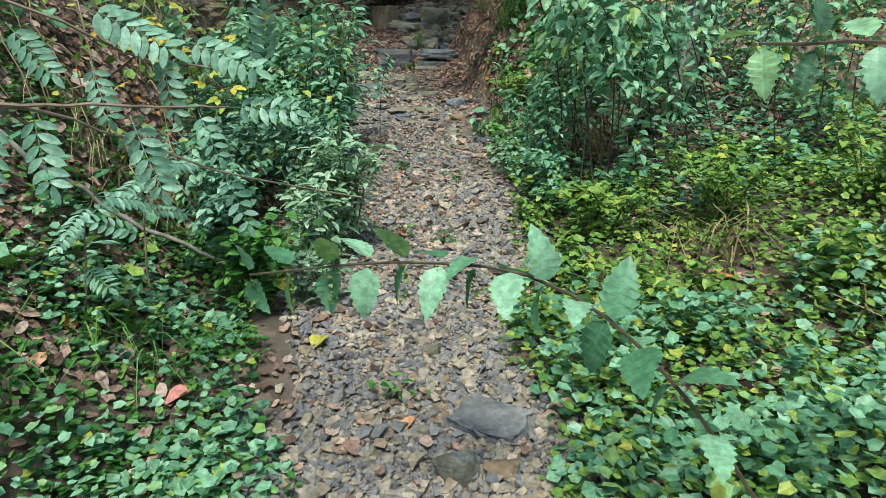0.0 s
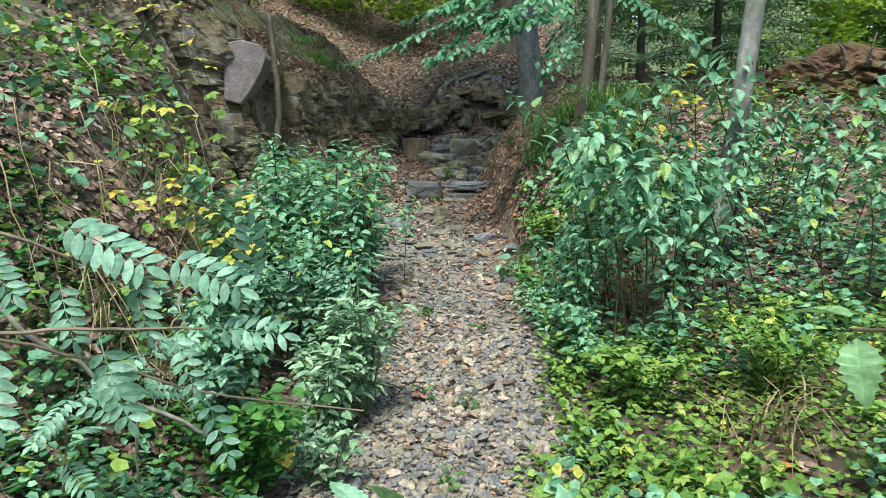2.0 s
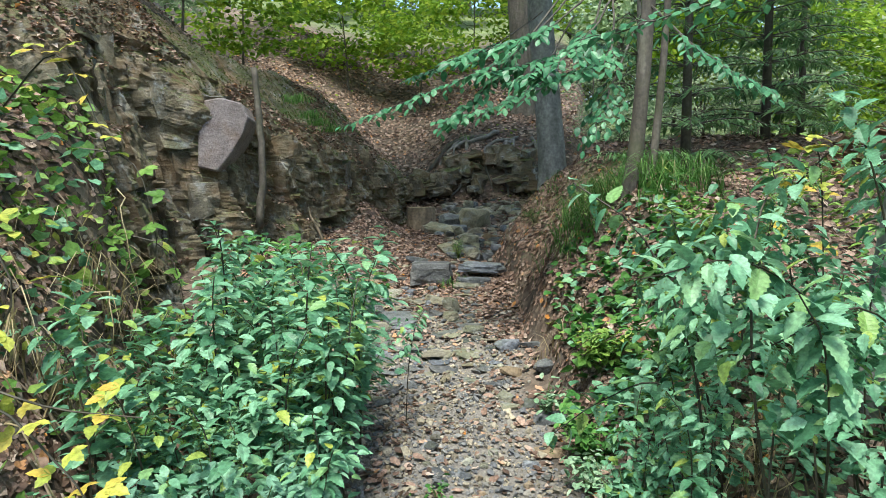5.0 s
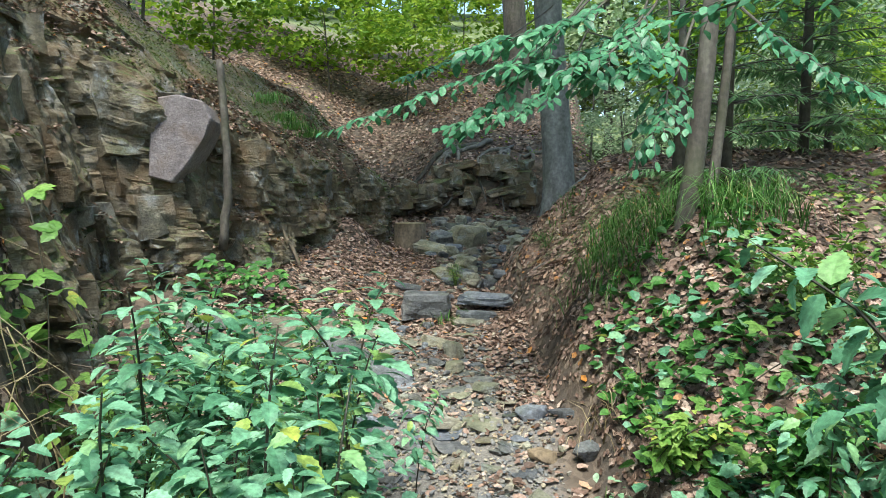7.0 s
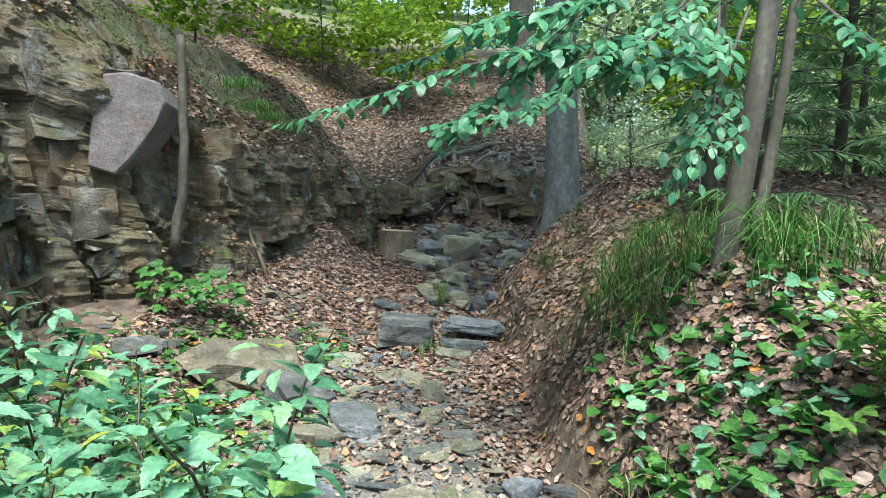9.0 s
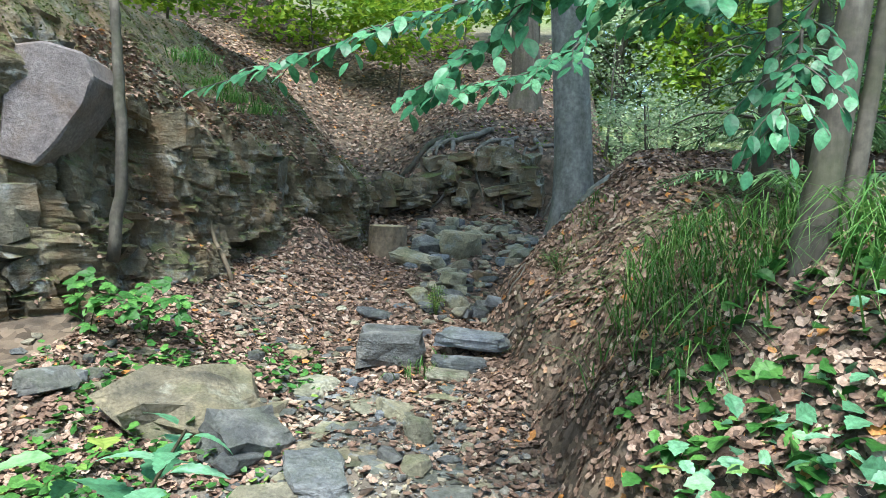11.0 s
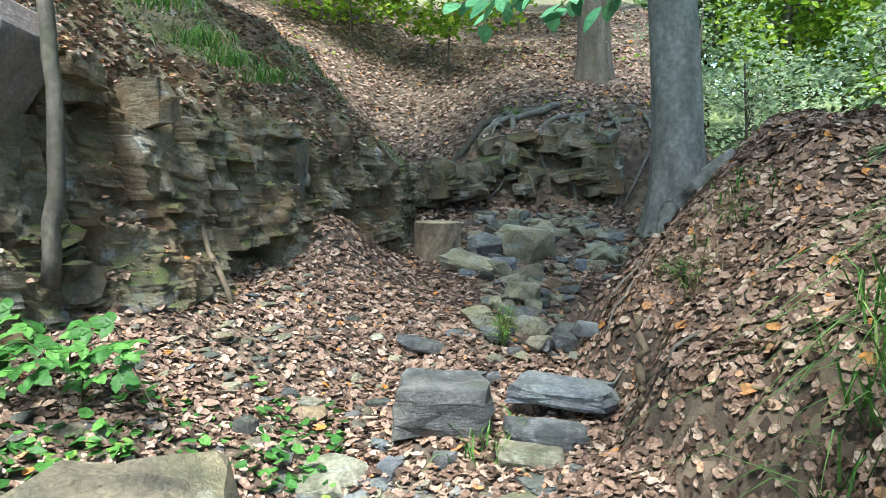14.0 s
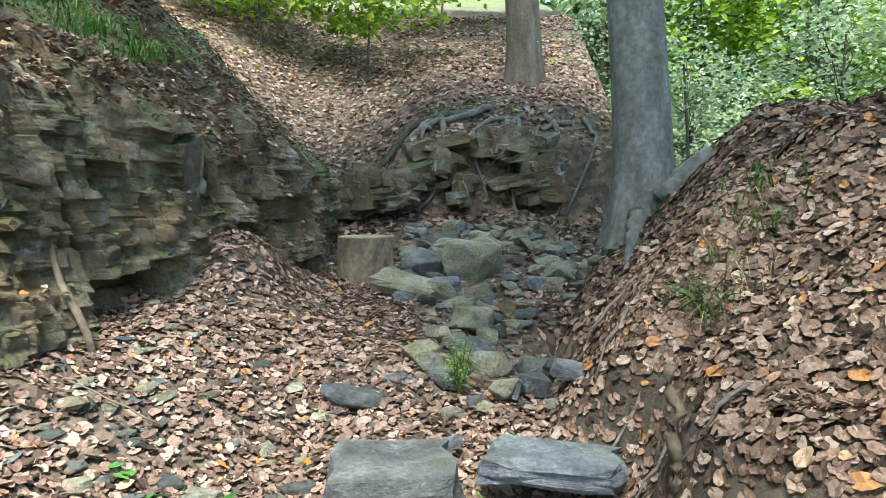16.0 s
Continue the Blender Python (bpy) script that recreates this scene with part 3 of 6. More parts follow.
            m = pose(px, py, z0 + h / 2, r.uniform(-7, 7) + 6, r.uniform(-7, 7), face + turn + r.uniform(-6, 6)) @ Matrix.Diagonal((0.46, wide * r.uniform(0.8, 1.0), h * 1.0, 1))
            me = shapes[r.randrange(10)]
            if h > 0.1:
                part("block", me, ob, at=m)
            else:
                v, f = arrays_of(me)
                a = np.array(m)
                chips.append((v @ a[:3, :3].T + a[:3, 3], f))
            z0 += h
    tagged(part("thin_bedding", mesh_of("thin_bedding", *join(chips), M_FACE), ob, "thin broken beds of layered rock"), kind="stuff")

    # the smooth plate and the squared blocks beside it
    def plate(name, corners, y, thick, mat, label=""):
        bm = bmesh.new()
        mid = sum(c[0] for c in corners) / len(corners)
        front = [bm.verts.new((cx, y + 0.3 * (cx - mid) + 0.05 * (cz - 2.6), cz)) for cx, cz in corners]
        rear = [bm.verts.new((v.co.x - 0.05, v.co.y + thick, v.co.z - 0.03)) for v in front]
        n = len(front)
        bm.faces.new(front)
        bm.faces.new(rear[::-1])
        for k in range(n):
            bm.faces.new((front[k], rear[k], rear[(k + 1) % n], front[(k + 1) % n]))
        bmesh.ops.bevel(bm, geom=list(bm.edges), offset=0.018, segments=1, affect="EDGES")
        bmesh.ops.triangulate(bm, faces=bm.faces)
        bmesh.ops.recalc_face_normals(bm, faces=bm.faces)
        me = bpy.data.meshes.new(name)
        bm.to_mesh(me)
        bm.free()
        me.materials.append(mat)
        part(name, me, ob, label)
    plate("plate", [(-3.36, 2.26), (-3.15, 2.2), (-3.02, 2.36), (-2.86, 2.66), (-2.79, 2.85), (-2.86, 3.03), (-3.1, 3.09), (-3.33, 3.04)], 9.6, 0.5, M_PLATE, "smooth violet-grey rock plate")


build_outcrop()


# ---- trees ----
def trunk_shape(x, y, lean, radius, tall, flare=1.7, roots=5, sides=22):
    """A trunk with a flared foot, leaning by lean (dx, dy a metre)."""
    z0 = float(ground_z(x, y)) - 0.25
    hs = np.concatenate([[0, 0.15, 0.3, 0.45, 0.65, 0.9, 1.3], np.linspace(1.8, tall, 12)])
    ang = np.linspace(0, 2 * np.pi, sides, endpoint=False)
    v = []
    for h in hs:
        k = np.exp(-h / 0.35)
        r = radius * (1 - 0.55 * h / tall) * (1 + (flare - 1) * k * (0.6 + 0.6 * np.maximum(np.cos(ang * roots + 0.7), -0.3)))
        r = r * (1 + 0.03 * np.sin(3 * ang + h * 1.3) + 0.02 * np.sin(5 * ang - h * 2.1))
        v.append(np.stack([x + lean[0] * (h - 0.25) + 0.02 * np.sin(h * 1.7) + r * np.cos(ang), y + lean[1] * h + r * np.sin(ang), np.full(sides, z0 + h)], 1))
    n = len(hs)
    f = [(i * sides + j, i * sides + (j + 1) % sides, (i + 1) * sides + (j + 1) % sides, (i + 1) * sides + j) for i in range(n - 1) for j in range(sides)]
    return np.concatenate(v), np.array(f)


def leaf_cloud(centre, radii, n, size, template=L_FAR, flat=0.7, clumps=60, gap=0.16):
    """Leaves in many small clumps inside an uneven crown."""
    u = rng.normal(0, 1, (clumps, 3))
    u = u / np.linalg.norm(u, axis=1, keepdims=True) * rng.uniform(0.35, 1, (clumps, 1)) ** 0.5
    c = np.asarray(centre) + u * np.asarray(radii)
    p = c[rng.integers(0, clumps, n)] + rng.normal(0, 1, (n, 3)) * gap * np.asarray(radii) * np.array([1, 1, 0.6])
    return spread_of(template, p, random_turns(n, flat), rng.uniform(0.7, 1.3, n) * size)


def limbs(base, top, radii, n, thick):
    """Limbs that fork from the trunk into the crown."""
    items = []
    for _ in range(n):
        u = rng.normal(0, 1, 3)
        u = u / np.linalg.norm(u) * np.asarray(radii) * 0.85
        s = base + (top - base) * rng.uniform(0.2, 0.9)
        e = top + u
        m = (s + e) / 2 + np.array([0, 0, rng.uniform(-0.1, 0.3)])
        items.append(tube(bent([s, m, e], 7, 0.03), np.linspace(thick, thick * 0.15, 7), 5))
    return join(items)


def tree(name, label, x, y, lean, radius, tall, mat, crown=None, leaf_mat=None, leaf=0.1, n=3000, group="", **k):
    """crown: (height of its middle, (rx, ry, rz), sideways shift)."""
    ob = thing(name, label, "tree", group)
    part("trunk", mesh_of("trunk", *trunk_shape(x, y, lean, radius, tall, **k), mat, True), ob)
    if crown:
        h, radii, shift = crown
        z0 = float(ground_z(x, y))
        foot, top = np.array([x + lean[0] * h * 0.4, y + lean[1] * h * 0.4, z0 + h * 0.45]), np.array([x + lean[0] * h + shift[0], y + lean[1] * h + shift[1], z0 + h])
        for _ in range(6):
            part("branch", mesh_of("branch", *limbs(foot, top, radii, 1, radius * 0.3), mat, True), ob)
        tagged(part("crown", mesh_of("crown", *leaf_cloud(top, radii, n, leaf), leaf_mat), ob), kind="stuff")
    return ob


# the high crowns are unseen; their size and shift are set to shade the gully
tree("beech_tree", "smooth grey beech trunk with a flared mossy foot", 1.24, 12.7, (-0.055, 0.02), 0.225, 16, M_BEECH, (8.5, (5.0, 4.2, 2.2), (-1.2, -1.6)), M_SUNLITFAR, 0.18, 21000)
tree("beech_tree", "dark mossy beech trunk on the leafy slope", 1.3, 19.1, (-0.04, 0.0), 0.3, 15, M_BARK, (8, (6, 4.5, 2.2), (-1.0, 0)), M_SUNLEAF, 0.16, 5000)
tree("young_tree", "slim brown trunk on the grassy bank", 1.3, 7.65, (0.095, 0.0), 0.066, 9, M_BARK, (7.0, (3.4, 2.8, 1.5), (0.2, 0.8)), M_BEECHLEAF, 0.14, 8000)
tree("young_tree", "thin trunk beside a slim brown tree", 1.5, 7.75, (0.1, 0.02), 0.035, 7, M_BARK)
tree("young_tree", "slim leaning pale trunk among nettles", 1.8, 4.95, (0.13, 0.0), 0.075, 8, M_BEECH, (6.5, (1.5, 1.5, 1.5), (1.5, 0)), M_BEECHLEAF, 0.08, 1500)

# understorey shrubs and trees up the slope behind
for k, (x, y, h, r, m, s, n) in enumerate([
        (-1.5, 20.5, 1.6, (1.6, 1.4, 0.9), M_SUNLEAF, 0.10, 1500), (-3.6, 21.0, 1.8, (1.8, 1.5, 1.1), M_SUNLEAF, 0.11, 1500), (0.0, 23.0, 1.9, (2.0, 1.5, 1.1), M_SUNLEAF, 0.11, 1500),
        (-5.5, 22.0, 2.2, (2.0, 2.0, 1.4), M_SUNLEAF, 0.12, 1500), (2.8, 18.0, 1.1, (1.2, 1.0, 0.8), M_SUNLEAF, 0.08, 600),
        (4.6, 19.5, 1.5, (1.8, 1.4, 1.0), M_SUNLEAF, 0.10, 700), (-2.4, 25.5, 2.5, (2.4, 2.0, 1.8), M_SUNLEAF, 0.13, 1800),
        (2.4, 26.0, 2.5, (2.4, 2.0, 1.8), M_SUNLEAF, 0.13, 1800), (6.5, 17.5, 1.7, (2.0, 1.6, 1.3), M_SUNLEAF, 0.11, 800), (3.3, 16.8, 0.9, (0.9, 0.9, 0.6), M_SUNLEAF, 0.09, 900), (4.6, 15.6, 1.1, (1.1, 1.0, 0.8), M_SUNLEAF, 0.09, 1100), (6.0, 15.0, 1.4, (1.2, 1.1, 1.0), M_SUNLEAF, 0.1, 1100), (3.9, 18.6, 1.6, (1.3, 1.2, 1.1), M_SUNLEAF, 0.1, 1200), (-7.5, 18.0, 2.2, (2.0, 2.0, 1.6), M_SUNLITFAR, 0.12, 1500),
        (-5.2, 13.5, 1.5, (1.3, 1.3, 1.0), M_SUNLITFAR, 0.08, 1300), (-5.6, 10.2, 1.6, (1.4, 1.6, 1.0), M_SUNLITFAR, 0.08, 1300), (-5.0, 16.0, 1.4, (1.4, 1.2, 1.0), M_SUNLEAF, 0.09, 1300)]):
    # shrubs in the hollow take the paler leaf, its sunlight being in the colour
    m = M_SUNLITFAR if x > 2.5 else m
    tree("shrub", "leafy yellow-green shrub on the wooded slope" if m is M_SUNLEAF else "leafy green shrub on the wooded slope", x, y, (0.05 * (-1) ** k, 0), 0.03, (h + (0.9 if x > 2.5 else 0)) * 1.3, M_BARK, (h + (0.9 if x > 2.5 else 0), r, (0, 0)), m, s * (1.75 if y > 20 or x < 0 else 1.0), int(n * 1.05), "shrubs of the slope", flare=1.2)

proto = []
for k in range(4):
    proto.append(tree("forest_tree", "tall broadleaf tree of the wood behind", 200 + 12 * k, 60, (0.03, 0), 0.2, 13, M_BARK, (5 + k * 0.6, (3.2, 3.2, 4.6), (0, 0)), (M_SUNLITFAR, M_SUNLEAF)[k % 2], 0.34, 3800, "trees of the wood"))
tr = random.Random(3)
spots = []
while len(spots) < 46:
    x, y = tr.uniform(-32, 40), tr.uniform(20, 62)
    if x > 5:
        y = tr.uniform(10, 60)
    if x < 12 and y < 30:
        continue
    if abs(x) < 3.5 and y < 27 or x < -3 and y < 24:
        continue
    if all(math.hypot(x - a, y - b) > 3.6 for a, b in spots):
        spots.append((x, y))
spots += [(7 + 4.2 * (k % 7) + tr.uniform(-1, 1), 36 + 5 * (k // 7) + tr.uniform(-1.5, 1.5)) for k in range(14)]
spots += [(-9, 6), (-10, 12), (-12, 18), (9, 3), (11, 8), (8, -4), (-9, -2), (-7, -9), (4, -21), (12, -14), (-3, -24)]
for k, (x, y) in reversed(list(enumerate(spots))):
    p = proto[k % 4]
    m = Matrix.Translation((x, y, float(ground_z(x, y)))) @ pose(0, 0, 0, 0, 0, tr.uniform(0, 360)) @ Matrix.Scale(tr.uniform(0.75, 1.25), 4) @ Matrix.Translation((-(200 + 12 * (k % 4)), -60, -float(ground_z(200 + 12 * (k % 4), 60))))
    if k < 4:
        p.matrix_basis = m
    else:
        copy_thing(p, m)


def spruce(x, y, tall, label):
    ob = thing("spruce_tree", label, "tree", "spruces on the bank")
    z0 = float(ground_z(x, y)) - 0.1
    part("trunk", mesh_of("trunk", *tube([(x, y, z0), (x + 0.03, y, z0 + tall / 2), (x, y, z0 + tall)], [0.07, 0.045, 0.01], 8), M_BARK, True), ob)
    needles = []
    spike = leaf_shape(0.14, fold=0.0, droop=0.1, steps=2, widest=0.4)
    for h in np.arange(0.5, tall - 0.2, 0.36):
        reach = (tall - h) * 0.27 + 0.12
        for a in rng.uniform(0, 2 * np.pi) + np.arange(6) * 1.05:
            e = np.array([np.cos(a), np.sin(a), 0])
            s = np.array([x, y, z0 + h])
            line = bent([s, s + e * reach * 0.55 + (0, 0, 0.04), s + e * reach + (0, 0, -0.12 * reach)], 7)
            part("branch", mesh_of("branch", *tube(line, np.linspace(0.012, 0.003, 7), 4), M_BARK), ob)
            side = np.array([-e[1], e[0], 0])
            for q in np.linspace(0.15, 1, max(8, int(reach * 42))):
                c = line[min(int(q * 6), 5)] + (line[min(int(q * 6), 5) + 1] - line[min(int(q * 6), 5)]) * (q * 6 % 1)
                for sg in (-1, 1):
                    needles.append((c + e * rng.normal(0, 0.03), e * 0.75 + sg * side + np.array([0, 0, rng.normal(-0.35, 0.3)]), ((1.05 - q) * reach * 0.16 + 0.06) * rng.uniform(0.6, 1.3)))
    pos, ah, sz = (np.array([n[i] for n in needles]) for i in range(3))
    tagged(part("needles", mesh_of("needles", *spread_of(spike, pos, frames_of(ah, np.tile([0.1, 0, 1.0], (len(pos), 1))), sz), M_NEEDLE), ob), kind="stuff")


spruce(2.5, 9.9, 4.6, "young spruce with drooping green branches on the bank")
spruce(4.1, 11.4, 6.0, "taller spruce with drooping green branches on the bank")
spruce(1.7, 9.0, 2.6, "small spruce beside a slim tree on the bank")
spruce(5.6, 13.5, 6.0, "spruce with drooping green branches behind the bank")

# ---- stones of the bed ----
SLATE = [stone_mesh("stone", M_SLATE, 100 + i, (0.35, 0.6, 0.8)[i % 3]) for i in range(6)]
PALE = [stone_mesh("stone", M_PALE, 200 + i, (0.4, 0.6, 0.8)[i % 3]) for i in range(6)]
GREYS = [stone_mesh("stone", M_STONE, 300 + i, (0.35, 0.55, 0.75)[i % 3]) for i in range(6)]
RUSTY = [stone_mesh("stone", M_RUST, 400 + i, (0.35, 0.55)[i % 2]) for i in range(4)]


def slab_mesh(name, mat, seed, rough=0.06):
    """A squared slab one metre each way, with broken, uneven edges, standing on z = 0."""
    r = random.Random(seed)
    bm = bmesh.new()
    bmesh.ops.create_cube(bm, size=1)
    bmesh.ops.subdivide_edges(bm, edges=bm.edges, cuts=3, use_grid_fill=True)
    off = Vector((r.uniform(0, 99), r.uniform(0, 99), 0))
    skew = r.uniform(-0.15, 0.15)
    for v in bm.verts:
        n = noise.noise_vector(v.co * 2.3 + off)
        edge = sum(abs(abs(c) - 0.5) < 0.01 for c in v.co)
        v.co += n * rough * 2
        v.co.x += skew * v.co.y
        if edge >= 2:
            v.co *= 0.95 - 0.04 * r.random()
    bmesh.ops.translate(bm, verts=bm.verts, vec=(0, 0, 0.5))
    bmesh.ops.triangulate(bm, faces=bm.faces)
    me = bpy.data.meshes.new(name)
    bm.to_mesh(me)
    bm.free()
    me.materials.append(mat)
    return me


def stone(kind, pick, x, y, size, turn=0, tip=0, lift=0.0, label="", group="stones of the stream bed"):
    ob = thing("stone", label or "angular grey stone on the stream bed", "stone", group, me=kind[pick % len(kind)])
    ob.matrix_basis = pose(x, y, float(ground_z(x, y)) - 0.12 * size[2] + lift, tip, 0.5 * tip, turn) @ Matrix.Diagonal((*size, 1))
    return ob


SLABS = [slab_mesh("slab", M_SLATE, 1), slab_mesh("slab", M_SLATE, 2), slab_mesh("slab", M_STONE, 3, 0.04), slab_mesh("slab", M_PALE, 4), slab_mesh("slab", M_SLATE, 6, 0.09), slab_mesh("slab", M_STONE, 11, 0.17)]
stone(SLABS, 0, -0.62, 10.05, (0.50, 0.42, 0.27), 8, 0, label="large square grey block lying across the stream bed")
stone(SLABS, 0, 0.03, 10.15, (0.54, 0.26, 0.11), -12, 3, 0.09, label="dark slate slab lying on another slab")
stone(SLABS, 1, -0.08, 9.9, (0.42, 0.24, 0.11), -6, 2, 0.0, label="dark slate slab lying on leaves")
stone(SLABS, 2, -0.17, 9.68, (0.32, 0.2, 0.09), -8, 4, label="grey slab lying on leaves")
stone(SLABS, 4, 0.3, 10.2, (0.38, 0.3, 0.2), -5, 0, -0.22, label="dark slab sunk into the foot of the bank")
stone(PALE, 2, -0.07, 13.4, (0.72, 0.55, 0.52), 20, 6, label="large pale boulder in the rocky stream bed")
stone(SLATE, 4, -0.52, 13.5, (0.42, 0.5, 0.55), 50, 14, label="dark upright boulder in the rocky stream bed")
stone(SLABS, 3, -0.62, 13.0, (0.62, 0.25, 0.16), -38, 16, label="pale tilted slab in the rocky stream bed")
stone(PALE, 0, 0.2, 14.6, (0.55, 0.45, 0.36), 0, 5)
stone(PALE, 4, -0.14, 12.2, (0.38, 0.34, 0.32), 15, 4)
stone(PALE, 1, -0.45, 11.4, (0.3, 0.26, 0.26), 70, 8)
stone(RUSTY, 1, 0.2, 12.6, (0.28, 0.25, 0.24), 0, 0)
stone(SLATE, 1, -0.2, 11.7, (0.34, 0.26, 0.24), 20, 0)
stone(SLATE, 5, 0.2, 11.5, (0.32, 0.3, 0.25), 40, 8)
stone(SLATE, 2, 0.12, 11.15, (0.26, 0.2, 0.2), 10, 0)
stone(PALE, 5, -0.08, 11.45, (0.3, 0.24, 0.2), 10, 0)
stone(SLATE, 0, -0.86, 11.1, (0.52, 0.3, 0.3), -12, 8, label="dark pointed slate stone among dry leaves")
stone(SLATE, 3, -0.62, 11.2, (0.22, 0.2, 0.2), 0, 0)
stone(RUSTY, 0, -1.42, 10.15, (0.34, 0.28, 0.22), 15, 5, label="tan stone on dry leaves")
stone(PALE, 3, -1.14, 9.5, (0.48, 0.38, 0.32), 5, 3, label="pale moss-topped stone in the stream bed")
stone(PALE, 1, -0.5, 9.15, (0.32, 0.4, 0.22), 25, 10, label="pale tilted slab in the stream bed")
stone(SLABS, 4, -1.36, 8.5, (0.45, 0.32, 0.26), 50, 24, -0.06, label="large dark mossy slab beside the stream bed")
stone(SLABS, 5, -1.74, 8.85, (0.85, 0.55, 0.3), 38, 13, -0.12, label="wide mossy pale stone beside the stream bed")
stone(PALE, 5, -0.33, 8.72, (0.22, 0.2, 0.24), 0, 0, label="small mossy stone in the stream bed")
stone(SLABS, 1, -0.85, 8.2, (0.3, 0.42, 0.1), 14, 6, label="flat bluish slab in the stream bed")
stone(SLATE, 3, -0.55, 8.3, (0.2, 0.22, 0.14), 5)
stone(SLATE, 1, -2.5, 8.6, (0.4, 0.34, 0.28), 30)
stone(SLATE, 2, -1.3, 8.3, (0.34, 0.3, 0.16), 60, 5)
stone(GREYS, 2, -1.05, 8.0, (0.45, 0.3, 0.14), 20, 5)
stone(RUSTY, 2, 0.21, 6.88, (0.24, 0.22, 0.24), 0, 0, label="rust-brown rounded stone beside the bank")
stone(SLATE, 4, 0.42, 6.8, (0.2, 0.14, 0.24), 30, 20)
stone(SLATE, 3, 0.02, 7.05, (0.22, 0.2, 0.1), 20)
stone(PALE, 1, -0.12, 6.8, (0.16, 0.14, 0.1), 0)
stone(PALE, 4, -0.1, 7.9, (0.26, 0.2, 0.14), 0)
stone(SLABS, 0, 0.14, 1.72, (0.25, 0.16, 0.06), -25, 4, label="flat dark slate stone on gravel")
stone(PALE, 5, 0.02, 1.49, (0.17, 0.14, 0.12), 10, 0, label="rounded pale stone on gravel")
stone(RUSTY, 3, 0.15, 1.49, (0.13, 0.12, 0.11), 40, 0, label="tan stone on gravel")
stone(SLATE, 0, 0.06, 1.39, (0.19, 0.1, 0.08), 5, 0, label="dark stone on gravel")
stone(RUSTY, 1, -0.17, 1.79, (0.08, 0.08, 0.08), 20)
stone(RUSTY, 0, -0.04, 1.75, (0.1, 0.07, 0.08), 50)
stone(PALE, 2, 0.31, 1.7, (0.09, 0.07, 0.05), -30)
stone(GREYS, 4, -0.37, 1.54, (0.09, 0.08, 0.06), 0)
stone(SLATE, 2, -0.26, 1.56, (0.07, 0.06, 0.04), 0)
stone(SLATE, 5, 0.47, 1.88, (0.14, 0.1, 0.05), 20)
stone(PALE, 0, 0.4, 4.75, (0.22, 0.16, 0.12), 20)
stone(SLATE, 3, -0.25, 5.15, (0.3, 0.14, 0.08), -30)
stone(RUSTY, 2, 0.35, 5.6, (0.26, 0.2, 0.12), 0)
stone(SLATE, 1, 0.4, 6.0, (0.3, 0.2, 0.14), 10)
heap = {}


def small_stone(kind, pick, x, y, size, turn, tip, label="", group="stones of the stream bed"):
    """Large ones are things, small ones go into a joined heap."""
    if size[1] > 0.165:
        return stone(kind, pick, x, y, size, turn, tip, 0.0, label, group)
    me = kind[pick % len(kind)]
    m = np.array(pose(x, y, float(ground_z(x, y)) - 0.12 * size[2], tip, 0.5 * tip, turn) @ Matrix.Diagonal((*size, 1)))
    v, f = arrays_of(me)
    heap.setdefault(me.materials[0].name, []).append((v @ m[:3, :3].T + m[:3, 3], f))


sr = random.Random(9)
for k in range(420):
    zone = k % 5
    if zone < 2:
        y = sr.uniform(6.2, 10.6)
        x = sr.uniform(float(left_foot(y)) + 0.6, float(right_foot(y)) - 0.05)
        s = sr.uniform(0.05, 0.17)
    elif zone == 2:
        y, s = sr.uniform(10.8, 13), sr.uniform(0.08, 0.22)
        x = sr.uniform(-0.55, 0.3)
    elif zone == 3:
        y, s = sr.uniform(12.8, 15.6), sr.uniform(0.1, 0.32)
        x = sr.uniform(-0.7, 1.0)
    else:
        y, s = sr.uniform(1.6, 6.5), sr.uniform(0.04, 0.09)
        x = sr.uniform(-0.45, 0.45)
    if math.hypot(x + 0.62, y - 10.05) < 0.35 or math.hypot(x - 0.0, y - 10.0) < 0.35:
        continue
    small_stone(sr.choice((SLATE, PALE, GREYS, GREYS)), k, x, y, (s * sr.uniform(0.8, 1.5), s, s * sr.uniform(0.5, 1.0)), sr.uniform(0, 360), sr.uniform(-8, 12))

# sawn stump
stump = thing("tree_stump", "low sawn tree stump with mossy bark", "stump")
sx, sy, sz = -1.0, 13.55, 1.42
part("bark", mesh_of("bark", *tube([(sx, sy, sz - 0.3), (sx, sy, sz), (sx, sy, sz + 0.12), (sx, sy, sz + 0.25)], [0.3, 0.265, 0.25, 0.245], 22, 0.03), M_DEAD), stump)
part("cut_top", mesh_of("cut_top", *tube([(sx, sy, sz + 0.2), (sx, sy, sz + 0.258)], [0.24, 0.236], 22, 0.012), M_CUT), stump, "pale sawn top")

# ---- gravel and fallen leaves ----


def points(n, x0, x1, y0, y1, keep):
    x, y = rng.uniform(x0, x1, n), rng.uniform(y0, y1, n)
    k = rng.uniform(0, 1, n) < keep(x, y)
    return x[k], y[k]


def slopes(x, y):
    e = 0.06
    return np.stack([-(ground_z(x + e, y) - ground_z(x - e, y)) / (2 * e), -(ground_z(x, y + e) - ground_z(x, y - e)) / (2 * e), np.ones_like(x)], 1)


